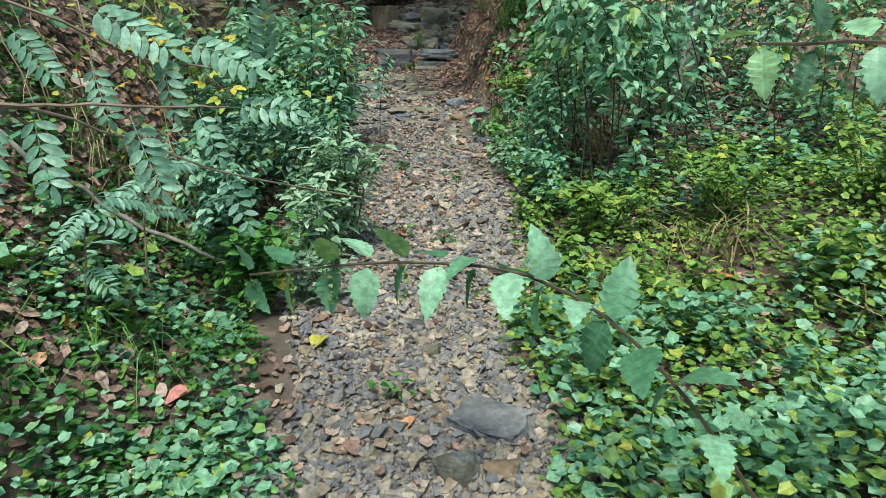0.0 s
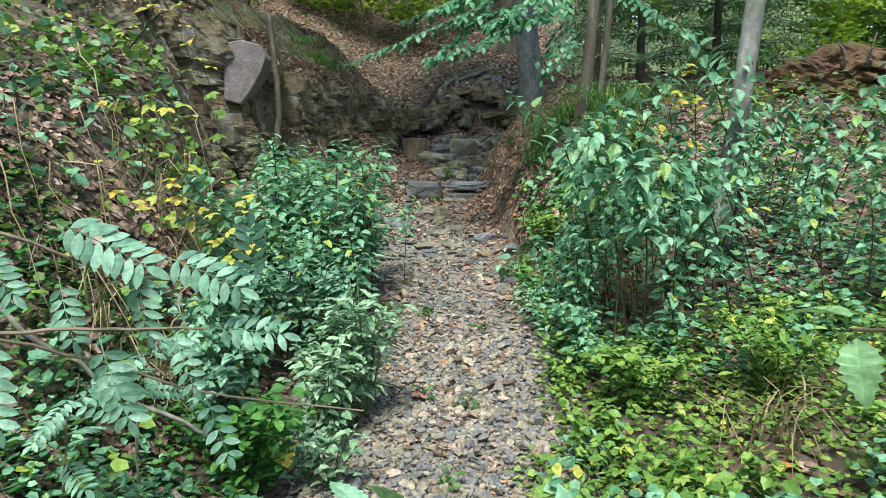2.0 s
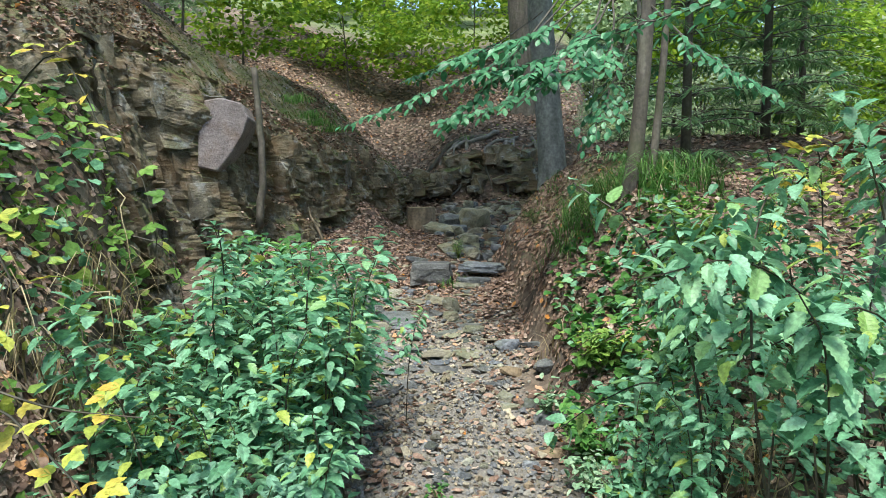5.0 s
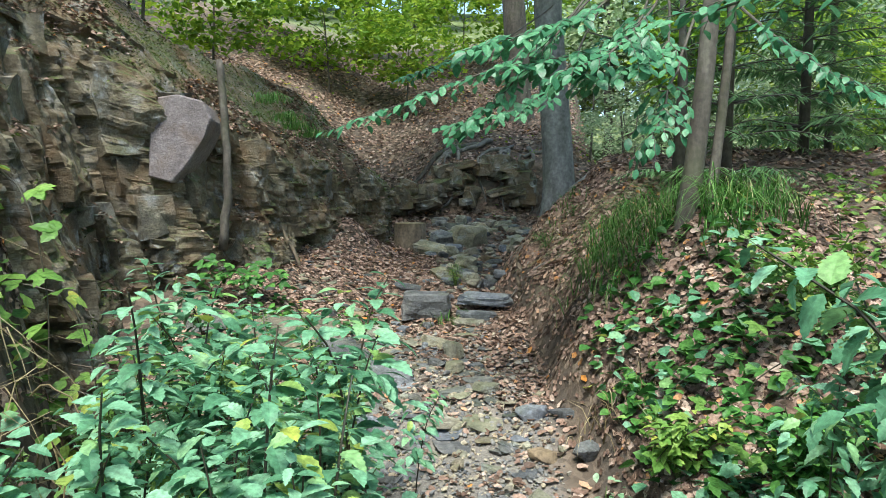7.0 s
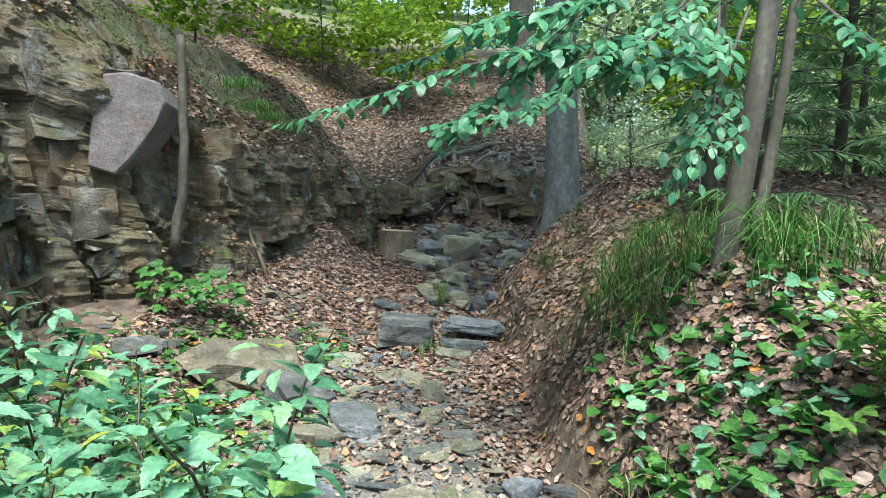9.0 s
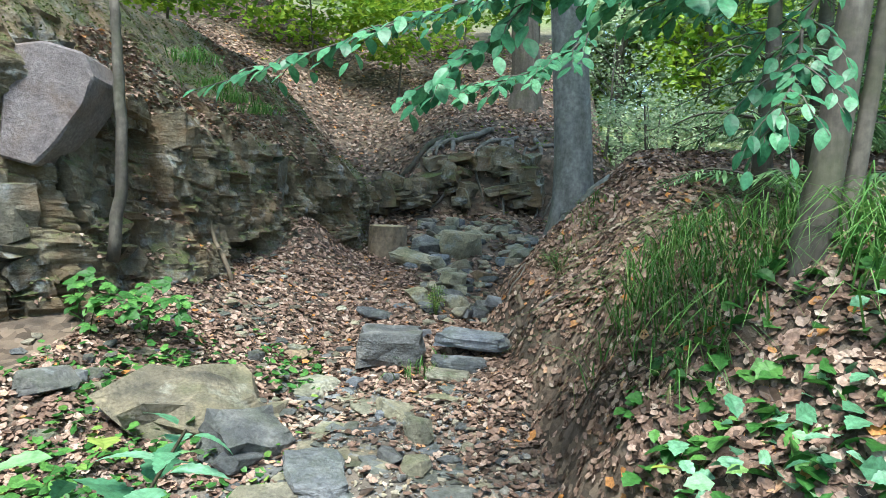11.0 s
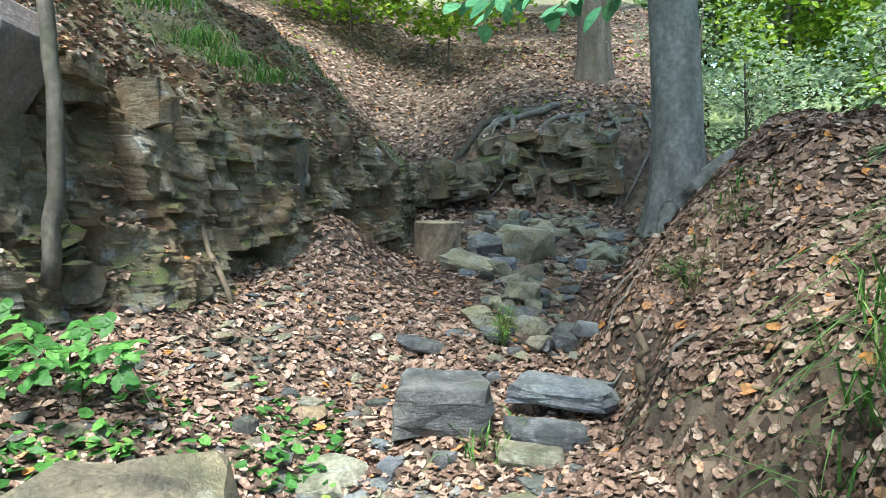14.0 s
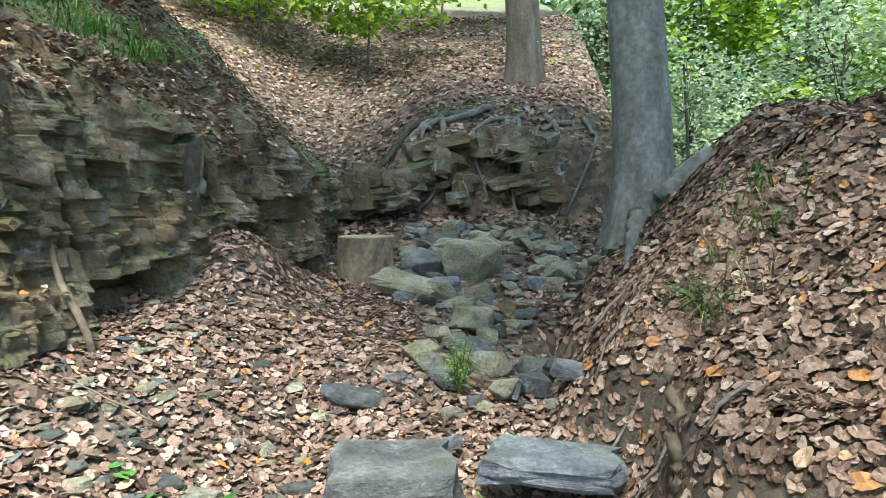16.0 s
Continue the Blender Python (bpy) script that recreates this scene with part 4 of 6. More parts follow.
def lay(template, x, y, size, lift=0.01, tilt=0.4):
    """Copies lying on the ground, tilted at random."""
    n = len(x)
    if template is None:
        k = rng.integers(0, 6, n)
        return join([lay(L_DRY[q], x[k == q], y[k == q], size[k == q] * rng.uniform(0.7, 1.35, int((k == q).sum())), lift, tilt) for q in range(6)])
    a = rng.uniform(0, 2 * np.pi, n)
    up = slopes(x, y) + rng.normal(0, tilt, (n, 3)) * (1, 1, 0)
    ah = np.stack([np.cos(a), np.sin(a), np.zeros(n)], 1)
    ah = ah - up * (ah * up).sum(1, keepdims=True) / (up * up).sum(1, keepdims=True)
    return spread_of(template, np.stack([x, y, ground_z(x, y) + lift], 1), frames_of(ah, up), size)


PEBBLES = [arrays_of(stone_mesh("pebble", M_GRAVEL, 500 + i, (0.4, 0.6, 0.7)[i % 3], 10, 0)) for i in range(6)]
items = []
for k, pb in enumerate(PEBBLES):
    x, y = points(4600, -1.2, 0.9, 1.0, 9.5, lambda x, y: on_bed(x, y) * np.interp(y, [1, 4, 9], [1, 0.8, 0.5]))
    s = np.clip(rng.lognormal(-3.75, 0.45, len(x)), 0.011, 0.075)
    items.append(lay(pb, x, y, s, 0.002, 0.3))
    x, y = points(2600, -0.9, 0.7, 1.2, 4.5, on_bed)
    items.append(lay(pb, x, y, np.clip(rng.lognormal(-3.7, 0.4, len(x)), 0.014, 0.07), 0.003, 0.3))
gravel = thing("gravel", "grey and tan angular gravel of the stream bed", "gravel", kind="stuff", me=mesh_of("gravel", *join(items), M_GRAVEL))


def litter_density(x, y):
    d = np.interp(y, [0.5, 2, 5, 8, 9.5, 14, 20, 30], [0.25, 0.2, 0.4, 0.55, 1, 1, 1, 0.6])
    bank = soft_step((x - right_foot(y)) / 0.2) * np.interp(y, [3, 5.5], [0.25, 1])
    d = np.maximum(d, bank)
    d = d * (1 - 0.3 * soft_step((left_foot(y) + 0.1 - x) / 0.15) * (y < 14) * (ground_z(x, y) < outcrop_top(y)) * (y > 6))
    rocky = (np.abs(x - 0.0) < 0.55) & (y > 11) & (y < 15.5) | (np.abs(x + 0.6) < 0.55) & (y > 6.8) & (y < 9.4)
    d = d * np.where(rocky, 0.3, 1)
    n = slopes(x, y)
    d = d * (1 - 0.4 * soft_step((np.hypot(n[:, 0], n[:, 1]) - 1.2) / 0.8) * (x > 0))
    return d * (0.68 + 0.5 * lumps(x, y, 0.55, 21))


items = []
x, y = points(50000, -2.8, 2.6, 1.0, 13.5, litter_density)
items.append(lay(None, x, y, rng.uniform(0.036, 0.07, len(x)), 0.016, 0.25))
x, y = points(42000, -2.8, 2.6, 7.5, 13.5, litter_density)
items.append(lay(None, x, y, rng.uniform(0.034, 0.066, len(x)), 0.024, 0.3))
x, y = points(11000, 0.4, 2.2, 4.8, 8.6, lambda x, y: soft_step((x - right_foot(y)) / 0.2) * 0.9)
items.append(lay(None, x, y, rng.uniform(0.036, 0.07, len(x)), 0.022, 0.3))
x, y = points(60000, -6.5, 6.5, 13.5, 25, litter_density)
items.append(lay(L_FAR, x, y, rng.uniform(0.08, 0.13, len(x)), 0.02, 0.5))
x, y = points(20000, 1.5, 6.5, 4.5, 14, litter_density)
items.append(lay(L_FAR, x, y, rng.uniform(0.06, 0.10, len(x)), 0.02, 0.5))
x, y = points(20000, -5.5, -1.3, 2, 15, lambda x, y: 0.6 * (x < left_foot(y) - 0.35) * (0.6 + 0.6 * lumps(x, y, 0.5, 22)))
items.append(lay(L_FAR, x, y, rng.uniform(0.05, 0.085, len(x)), 0.03, 0.5))
x, y = points(16000, -2.8, -1.0, 1.6, 7.2, lambda x, y: soft_step((left_foot(y) - x) / 0.15) * (0.55 + 0.6 * lumps(x, y, 0.5, 24)))
items.append(lay(None, x, y, rng.uniform(0.035, 0.075, len(x)), 0.02, 0.35))
x, y = points(24000, 0.2, 2.4, 8.4, 13.5, lambda x, y: soft_step((x - right_foot(y) - 0.1) / 0.2) * (0.62 + 0.6 * lumps(x, y, 0.4, 23)) * (np.hypot(*slopes(x, y)[:, :2].T) < 2.2))
items.append(lay(None, x, y, rng.uniform(0.03, 0.075, len(x)), 0.018, 0.25))
thing("leaf_litter", "dry brown beech leaves lying on the ground", "fallen leaves", kind="stuff", me=mesh_of("leaf_litter", *join(items), M_LITTER))
for nm, lb, mat, x, y, s in [("fallen_leaf", "yellow fallen leaf on gravel", M_YELLOW, -0.86, 2.95, 0.17), ("fallen_leaf", "pink fallen leaf among ground cover", M_PINK, -0.92, 1.95, 0.12), ("fallen_leaf", "orange fallen leaf on gravel", M_YELLOW, -0.52, 2.35, 0.1), ("fallen_leaf", "pink fallen leaf on gravel", M_PINK, -0.3, 3.55, 0.1)]:
    ob = thing(nm, lb, "leaf", me=mesh_of(nm, *leaf_shape(0.8, 0, 0.25, 0.2, steps=6, widest=0.45), mat))
    ob.matrix_basis = pose(x, y, float(ground_z(x, y)) + 0.03, 8, 5, 70 * y) @ Matrix.Scale(s, 4)

# ---- plants ----
def leaf_mesh(name, template, mat):
    return mesh_of(name, *template, mat)


NETTLE_LEAVES = [leaf_mesh("leaf", leaf_shape(w, 1, f, d, 0.1, 14, 0.27), M_NETTLE) for w, f, d in ((0.7, 0.1, 0.25), (0.76, 0.05, 0.35), (0.64, 0.16, 0.2), (0.7, 0.08, 0.45))]


def tassel():
    """Hanging strings of tiny green flowers."""
    n = 26
    p = np.stack([rng.normal(0, 0.008, n), rng.normal(0, 0.008, n), -rng.uniform(0, 1, n) * 0.09], 1)
    return spread_of(L_FAR, p, random_turns(n, 1.0), rng.uniform(0.009, 0.018, n))


TASSELS = [mesh_of("flower", *tassel(), M_CATKIN) for _ in range(3)]


def nettle_on(ob, line, leaf=0.09, stem_mat=None, bare=0.25, nodes=9, flowers=True, leaves=None, shrink=0.45, hang=(0.1, 0.75)):
    """Stem along a line, with opposite toothed leaves that hang from it."""
    line = np.asarray(line)
    part("stem", mesh_of("stem", *tube(line, np.linspace(0.006, 0.0025, len(line)), 5), stem_mat or M_DARKSTEM), ob)
    seg = np.linspace(bare, 1, nodes) * (len(line) - 1)
    for k, s in enumerate(seg):
        i = min(int(s), len(line) - 2)
        p = line[i] + (line[i + 1] - line[i]) * (s - i)
        along_stem = (line[i + 1] - line[i]) / np.linalg.norm(line[i + 1] - line[i])
        side = np.cross(along_stem, (0.3, 0.9, 0.2) if k % 2 else (0.95, -0.2, 0.2))
        side /= np.linalg.norm(side)
        size = leaf * (1 - shrink * (k / nodes) ** 1.5) * rng.uniform(0.85, 1.15)
        for sg in (-1, 1):
            a = side * sg + 0.25 * along_stem + np.array([0, 0, -rng.uniform(*hang)]) + rng.normal(0, 0.2, 3)
            turn = Matrix(frames_of(a[None], np.array([[0, 0, 1.0]]) + rng.normal(0, 0.2, (1, 3)))[0].tolist()).to_4x4()
            part("leaf", (leaves or NETTLE_LEAVES)[rng.integers(0, 4)], ob, at=Matrix.Translation(p + side * sg * 0.02) @ turn @ Matrix.Scale(size, 4))
        if flowers and k > nodes * 0.4:
            tagged(part("flower", TASSELS[k % 3], ob, "hanging green flower tassel", Matrix.Translation(p)), kind="stuff")


def nettle_bulk(ob, h, n=64, low=0.4, hang=(0.1, 1.0)):
    """Side shoots: smaller leaves round the stem."""
    q = rng.uniform(low, 0.95, n)
    a = rng.uniform(0, 2 * np.pi, n)
    r = rng.uniform(0.02, 0.17, n)
    p = np.stack([r * np.cos(a), r * np.sin(a), q * h], 1)
    ah = np.stack([np.cos(a), np.sin(a), -rng.uniform(*hang, n)], 1)
    tagged(part("foliage", mesh_of("foliage", *spread_of(leaf_shape(0.7, 1, 0.1, 0.3, 0.12, 10, 0.3), p, frames_of(ah, np.tile([0, 0, 1.0], (n, 1)) + rng.normal(0, 0.25, (n, 3))), rng.uniform(0.035, 0.09, n)), M_NETTLE), ob), kind="stuff")


nettles = []
for k in range(7):
    ob = thing("nettle", "tall stinging nettle with toothed drooping leaves", "plant", "nettles beside the path")
    h = 1.0 + 0.05 * k
    b = rng.normal(0, 0.09, 2)
    nettle_on(ob, bent([(0, 0, -0.05), (b[0] * 0.3, b[1] * 0.3, h * 0.5), (b[0], b[1], h * 0.85), (b[0] * 2, b[1] * 2, h)], 10), 0.098 + 0.012 * (k % 3), nodes=12, bare=0.2 if k < 4 else 0.42, flowers=k % 2 == 0, hang=(-0.3, 0.4) if k < 4 else (0.1, 0.8))
    nettle_bulk(ob, h, 56, 0.3 if k < 4 else 0.55, (-0.3, 0.5) if k < 4 else (0.1, 1.0))
    nettles.append(ob)
pr = random.Random(21)


def copy_at(ob, x, y, s, rx, ry, rz):
    c = copy_thing(ob, Matrix.Identity(4))
    c.matrix_basis = pose(x, y, float(ground_z(x, y)), rx, ry, rz) @ Matrix.Scale(s, 4)
    return c


def scatter_plants(protos, n, xs, ys, size, lean=8, tilt=(0, 0), ok=None):
    for k in range(n):
        for _ in range(30):
            y = pr.uniform(*ys)
            x = pr.uniform(*xs)
            if ok is None or ok(x, y):
                break
        copy_at(protos[k % len(protos)], x, y, pr.uniform(*size), tilt[0] + pr.uniform(-lean, lean), tilt[1] + pr.uniform(-lean, lean), pr.uniform(0, 360))


scatter_plants(nettles[:4], 22, (-1.5, -0.62), (3.75, 4.7), (0.5, 0.95), 11)
scatter_plants(nettles[:4], 30, (-1.75, -0.76), (4.6, 6.2), (0.85, 1.25), 9, ok=lambda x, y: x > left_foot(y) - 0.25)
scatter_plants(nettles, 8, (-1.35, -0.95), (2.9, 3.8), (0.45, 0.7), 10)
scatter_plants(nettles[3:], 32, (0.8, 2.4), (3.6, 5.3), (0.6, 1.2), 15)
scatter_plants(nettles, 8, (0.55, 0.85), (4.0, 4.8), (0.45, 0.75), 12)
scatter_plants(nettles, 9, (2.0, 3.6), (3.0, 5.0), (0.9, 1.2), 9)
for k, (x, y, s) in enumerate([(-0.76, 5.35, 1.2), (-0.88, 5.55, 1.1), (-0.84, 5.25, 1.0), (-1.75, 6.3, 1.15), (-1.6, 6.5, 1.0), (-0.55, 5.85, 0.6), (0.85, 4.3, 1.15)]):
    nettles[k].matrix_basis = pose(x, y, float(ground_z(x, y)), 3 * (-1) ** k, 4, 50 * k) @ Matrix.Scale(s, 4)

for lb, pts, lf, nd in [
        ("long nettle stem arching over the gravel path", [(0.85, 0.95, 0.15), (0.5, 1.1, 0.68), (0.22, 1.2, 0.9), (-0.1, 1.25, 0.94), (-0.45, 1.22, 0.93)], 0.125, 14),
        ("nettle stem leaning in over the path", [(1.25, 0.75, 0.2), (1.0, 0.8, 1.0), (0.74, 0.85, 1.38), (0.46, 0.86, 1.42)], 0.095, 9),
        ("long nettle stem arching out from the bank", [(1.5, 4.4, 0.5), (1.25, 4.2, 1.3), (0.85, 4.0, 1.62), (0.45, 3.9, 1.58)], 0.13, 12),
        ("nettle stem arching out from the bank", [(1.6, 4.0, 0.5), (1.4, 3.9, 1.2), (1.1, 3.75, 1.5), (0.8, 3.7, 1.4)], 0.13, 11),
        ("low drooping nettle stem over the path edge", [(1.1, 4.9, 0.5), (0.8, 4.8, 0.95), (0.5, 4.75, 0.9), (0.25, 4.7, 0.75)], 0.12, 9)]:
    ob = thing("nettle", lb, "plant", "nettles beside the path")
    nettle_on(ob, bent(pts, 14), lf, nodes=nd, bare=0.2, shrink=0.3)


LEAFLET = mesh_of("leaflet", *leaf_shape(0.42, 0, 0.1, 0.15, steps=5, widest=0.5), M_BLUE)
RIB = mesh_of("frond", *tube([(0, t, -0.18 * t * t) for t in np.linspace(0, 1, 5)], np.linspace(0.008, 0.003, 5), 4), M_BLUE)


def frond(ob, at, pairs):
    """A compound leaf along y: a rib with paired leaflets."""
    rib = part("frond", RIB, ob, at=at)
    spots = [((0, t, -0.18 * t * t), (sg, 0.45, -0.2), 0.30 * (1 - 0.35 * abs(t - 0.5))) for t in np.linspace(0.2, 0.92, pairs) for sg in (-1, 1)] + [((0, 0.96, -0.18), (0, 1, -0.3), 0.26)]
    for p, a, s in spots:
        turn = Matrix(frames_of(np.array([a], float) + rng.normal(0, 0.06, (1, 3)), np.array([[0, 0, 1.0]]))[0].tolist()).to_4x4()
        part("leaflet", LEAFLET, rib, at=Matrix.Translation(p) @ turn @ Matrix.Scale(s, 4))


def frond_branch(label, pts, ts, size, thick=0.007):
    ob = thing("rowan_branch", label, "branch")
    line = bent(pts, 14, 0.004)
    part("stem", mesh_of("stem", *tube(line, np.linspace(thick, 0.002, 14), 6), M_DEAD), ob)
    for k, t in enumerate(ts):
        i = min(int(t * 13), 12)
        d = line[i + 1] - line[i]
        side = np.cross(d, (0, 0, 1))
        a = side / np.linalg.norm(side) * (-1) ** k + 0.5 * d / np.linalg.norm(d) + np.array([0, 0, rng.uniform(-0.7, 0.3)])
        turn = Matrix(frames_of(a[None], np.array([[0, -0.7, 1.0]]))[0].tolist()).to_4x4()
        frond(ob, Matrix.Translation(line[i]) @ turn @ Matrix.Scale(size * rng.uniform(0.85, 1.15), 4), 6 + k % 3)


rowan = thing("rowan_branch", "thin rowan branches with feathery bluish leaves beside the path", "branch")
for pts in ([(-1.5, 1.0, 1.4), (-0.934, 1.25, 1.313), (-0.779, 1.39, 1.221), (-0.536, 1.5, 1.096), (-0.24, 1.65, 0.99)], [(-1.5, 1.1, 1.75), (-0.872, 1.3, 1.506), (-0.743, 1.39, 1.416), (-0.634, 1.42, 1.379), (-0.48, 1.45, 1.36)], [(-0.934, 1.25, 1.313), (-0.7, 1.36, 1.29), (-0.5, 1.39, 1.28)]):
    part("stem", mesh_of("stem", *tube(bent(pts, 14, 0.002), np.linspace(0.005, 0.002, 14), 6), M_DEAD), rowan)
for foot, tip, pairs in [((-0.636, 1.39, 1.414), (-0.629, 1.36, 1.28), 6), ((-0.732, 1.39, 1.266), (-0.68, 1.35, 1.105), 7), ((-0.801, 1.39, 1.506), (-0.62, 1.36, 1.44), 8), ((-0.80, 1.39, 1.39), (-0.765, 1.34, 1.28), 6), ((-0.42, 1.42, 1.36), (-0.386, 1.36, 1.47), 6),
                         ((-0.59, 1.4, 1.43), (-0.436, 1.36, 1.387), 7), ((-0.5, 1.39, 1.28), (-0.36, 1.36, 1.287), 6), ((-0.574, 1.39, 1.275), (-0.527, 1.33, 1.19), 5), ((-0.957, 1.37, 1.474), (-0.87, 1.33, 1.38), 7), ((-0.9, 1.3, 1.3), (-0.86, 1.22, 1.16), 6), ((-0.56, 1.48, 1.1), (-0.5, 1.42, 1.0), 5), ((-0.95, 1.25, 1.3), (-1.0, 1.2, 1.14), 6)]:
    way = np.array(tip) - np.array(foot)
    size = float(np.linalg.norm(way)) * 1.08
    turn = Matrix(frames_of(way[None], np.array([[0.1, -0.8, 0.75]]) + rng.normal(0, 0.12, (1, 3)))[0].tolist()).to_4x4()
    frond(rowan, Matrix.Translation(foot) @ turn @ Matrix.Scale(size, 4), pairs)
for k in range(2):
    x, y = -1.35 + 0.12 * k, 2.1 + 0.25 * k
    frond_branch("rowan sapling twig with feathery bluish leaves", [(x, y, float(ground_z(x, y))), (x + 0.05, y, 0.7 + 0.05 * k), (x + 0.15, y - 0.05, 0.95 + 0.05 * k)], (0.4, 0.55, 0.7, 0.8, 0.9, 1.0), 0.17, 0.005)


def bush(name, label, x, y, h, spread, n, size, template, mat, stems=7, group=""):
    """A small shrub: fanned stems, leaves on them."""
    ob = thing(name, label, "plant", group)
    z0 = float(ground_z(x, y))
    pos, ah = [], []
    for k in range(stems):
        a = rng.uniform(0, 2 * np.pi)
        r = spread * rng.uniform(0.3, 1)
        e = np.array([x + r * np.cos(a), y + r * np.sin(a), z0 + h * rng.uniform(0.65, 1)])
        line = bent([(x, y, z0 - 0.03), ((x + e[0]) / 2, (y + e[1]) / 2, z0 + h * 0.55), e], 9)
        part("stem", mesh_of("stem", *tube(line, np.linspace(0.006, 0.002, 9), 4), M_STEM), ob)
        for _ in range(n // stems):
            q = rng.uniform(0.25, 1)
            c = line[min(int(q * 8), 8)]
            b = rng.uniform(0, 2 * np.pi)
            pos.append(c + rng.normal(0, 0.035, 3)), ah.append((np.cos(b), np.sin(b), rng.uniform(-0.5, 0.4)))
    pos, ah = np.array(pos), np.array(ah)
    tagged(part("foliage", mesh_of("foliage", *spread_of(template, pos, frames_of(ah, np.tile([0, 0, 1.0], (len(pos), 1)) + rng.normal(0, 0.3, (len(pos), 3))), rng.uniform(0.6, 1.2, len(pos)) * size), mat), ob), kind="stuff")
    return ob


bush("shrub", "pale grey-green leafy shrub beside the gravel path", -0.52, 3.32, 0.76, 0.26, 620, 0.075, L_LANCE, M_PALELEAF, 12)
bush("shrub", "pale grey-green leafy shrub beside the gravel path", -0.66, 3.05, 0.6, 0.26, 420, 0.075, L_LANCE, M_PALELEAF, 9)
for k, (x, y, h, s, m) in enumerate([(-0.9, 2.6, 0.5, 0.35, M_GREEN), (-1.2, 2.9, 0.6, 0.4, M_BLUE), (-1.3, 3.5, 0.7, 0.4, M_BLUE), (-0.95, 3.9, 0.8, 0.35, M_BLUE), (-1.3, 4.4, 0.8, 0.4, M_NETTLE), (-0.85, 4.6, 0.7, 0.3, M_NETTLE), (-1.5, 5.2, 0.7, 0.4, M_NETTLE), (-0.9, 5.6, 0.55, 0.3, M_NETTLE), (-1.9, 5.9, 0.6, 0.4, M_GREEN), (-1.2, 6.3, 0.45, 0.3, M_BLUE), (-1.5, 6.9, 0.4, 0.3, M_BLUE), (-1.1, 7.2, 0.3, 0.25, M_BLUE), (-1.9, 7.5, 0.35, 0.3, M_GREEN),
                                     (0.62, 3.9, 0.35, 0.25, M_NETTLE), (0.55, 4.4, 0.4, 0.22, M_NETTLE), (0.9, 3.3, 0.4, 0.35, M_LIME), (1.5, 3.2, 0.5, 0.4, M_LIME), (2.1, 3.0, 0.5, 0.4, M_LIME), (0.4, 2.45, 0.16, 0.18, M_LIME), (0.95, 2.5, 0.3, 0.35, M_LIME), (1.6, 2.3, 0.35, 0.4, M_LIME), (0.6, 3.0, 0.25, 0.2, M_LIME), (0.6, 5.4, 0.3, 0.25, M_GREEN), (0.75, 6.1, 0.35, 0.3, M_LIME), (1.1, 5.6, 0.5, 0.4, M_GREEN), (1.5, 6.3, 0.5, 0.4, M_LIME)]):
    bush("shrub" if h > 0.5 else "weed", {"lime_leaf": "low yellow-green leafy plant", "green_leaf": "leafy dark green plant on the bank", "bluish_leaf": "leafy bluish-green plant beside the path", "nettle_leaf": "leafy green plant beside the path"}[m.name], x, y, h, s, int(1500 * s * h) + 120, 0.065, L_SMALL if k % 3 else L_BEECH, m, 7, "low plants beside the path")


wr2 = random.Random(12)
for k in range(26):
    y = wr2.uniform(2.6, 6.2)
    x = (float(left_foot(y)) + wr2.uniform(0.22, 0.5)) if k % 2 else (float(right_foot(y)) - wr2.uniform(0.02, 0.25))
    m = (M_NETTLE, M_PALELEAF, M_LIME, M_BLUE)[wr2.randrange(4)]
    bush("weed", "low leafy weed at the edge of the gravel path", x, y, wr2.uniform(0.12, 0.34), wr2.uniform(0.1, 0.2), 110, 0.055, (L_SMALL, L_BEECH, L_LANCE)[k % 3], m, 4, "low plants beside the path")
for x, y in ((-0.24, 3.55), (0.0, 3.4), (-0.1, 2.75), (0.1, 4.4), (-0.3, 4.9), (-0.18, 1.9)):
    bush("weed", "tiny green seedling on the gravel", x, y, 0.08, 0.05, 24, 0.04, L_SMALL, M_GREEN, 3, "low plants beside the path")
bush("weed", "small feathery green fern on the leafy bank", 0.72, 10.3, 0.2, 0.2, 320, 0.024, L_LANCE, M_GREEN, 9)
bush("weed", "small green sapling on the leafy bank", 1.02, 10.35, 0.14, 0.08, 14, 0.06, L_BEECH, M_GREEN, 3)
bush("weed", "small feathery green plant among the stones", -0.3, 11.05, 0.3, 0.17, 420, 0.026, L_LANCE, M_LIME, 9)


def cover(name, label, n, xs, ys, keep, size, high, mat, template=L_SMALL, flat=0.45):
    x, y = points(n, *xs, *ys, keep)
    m = len(x)
    z = ground_z(x, y) + rng.uniform(0.02, 1, m) ** 1.3 * high * (0.55 + 0.6 * np.clip(lumps(x, y, 0.3, 31), -0.6, 1))
    p = np.stack([x, y, np.maximum(z, ground_z(x, y) + 0.012)], 1)
    thing(name, label, "ground cover", kind="stuff", me=mesh_of(name, *spread_of(template, p, random_turns(m, flat), rng.uniform(0.6, 1.3, m) * size), mat))


def off_left(x, y):
    edge = along(y, (0, -0.45), (1.5, -0.42), (2.0, -0.68), (2.6, -0.8), (3, -0.74), (3.4, -0.58), (6, -0.75))
    return soft_step((edge - x + 0.12 * lumps(x, y, 0.3, 33)) / 0.12)


def off_right(x, y):
    edge = along(y, (0, 0.32), (1.5, 0.26), (1.9, 0.34), (2.3, 0.12), (2.7, 0.22), (3.2, 0.36), (5, 0.5))
    return soft_step((x - edge + 0.12 * lumps(x, y, 0.3, 34)) / 0.12)


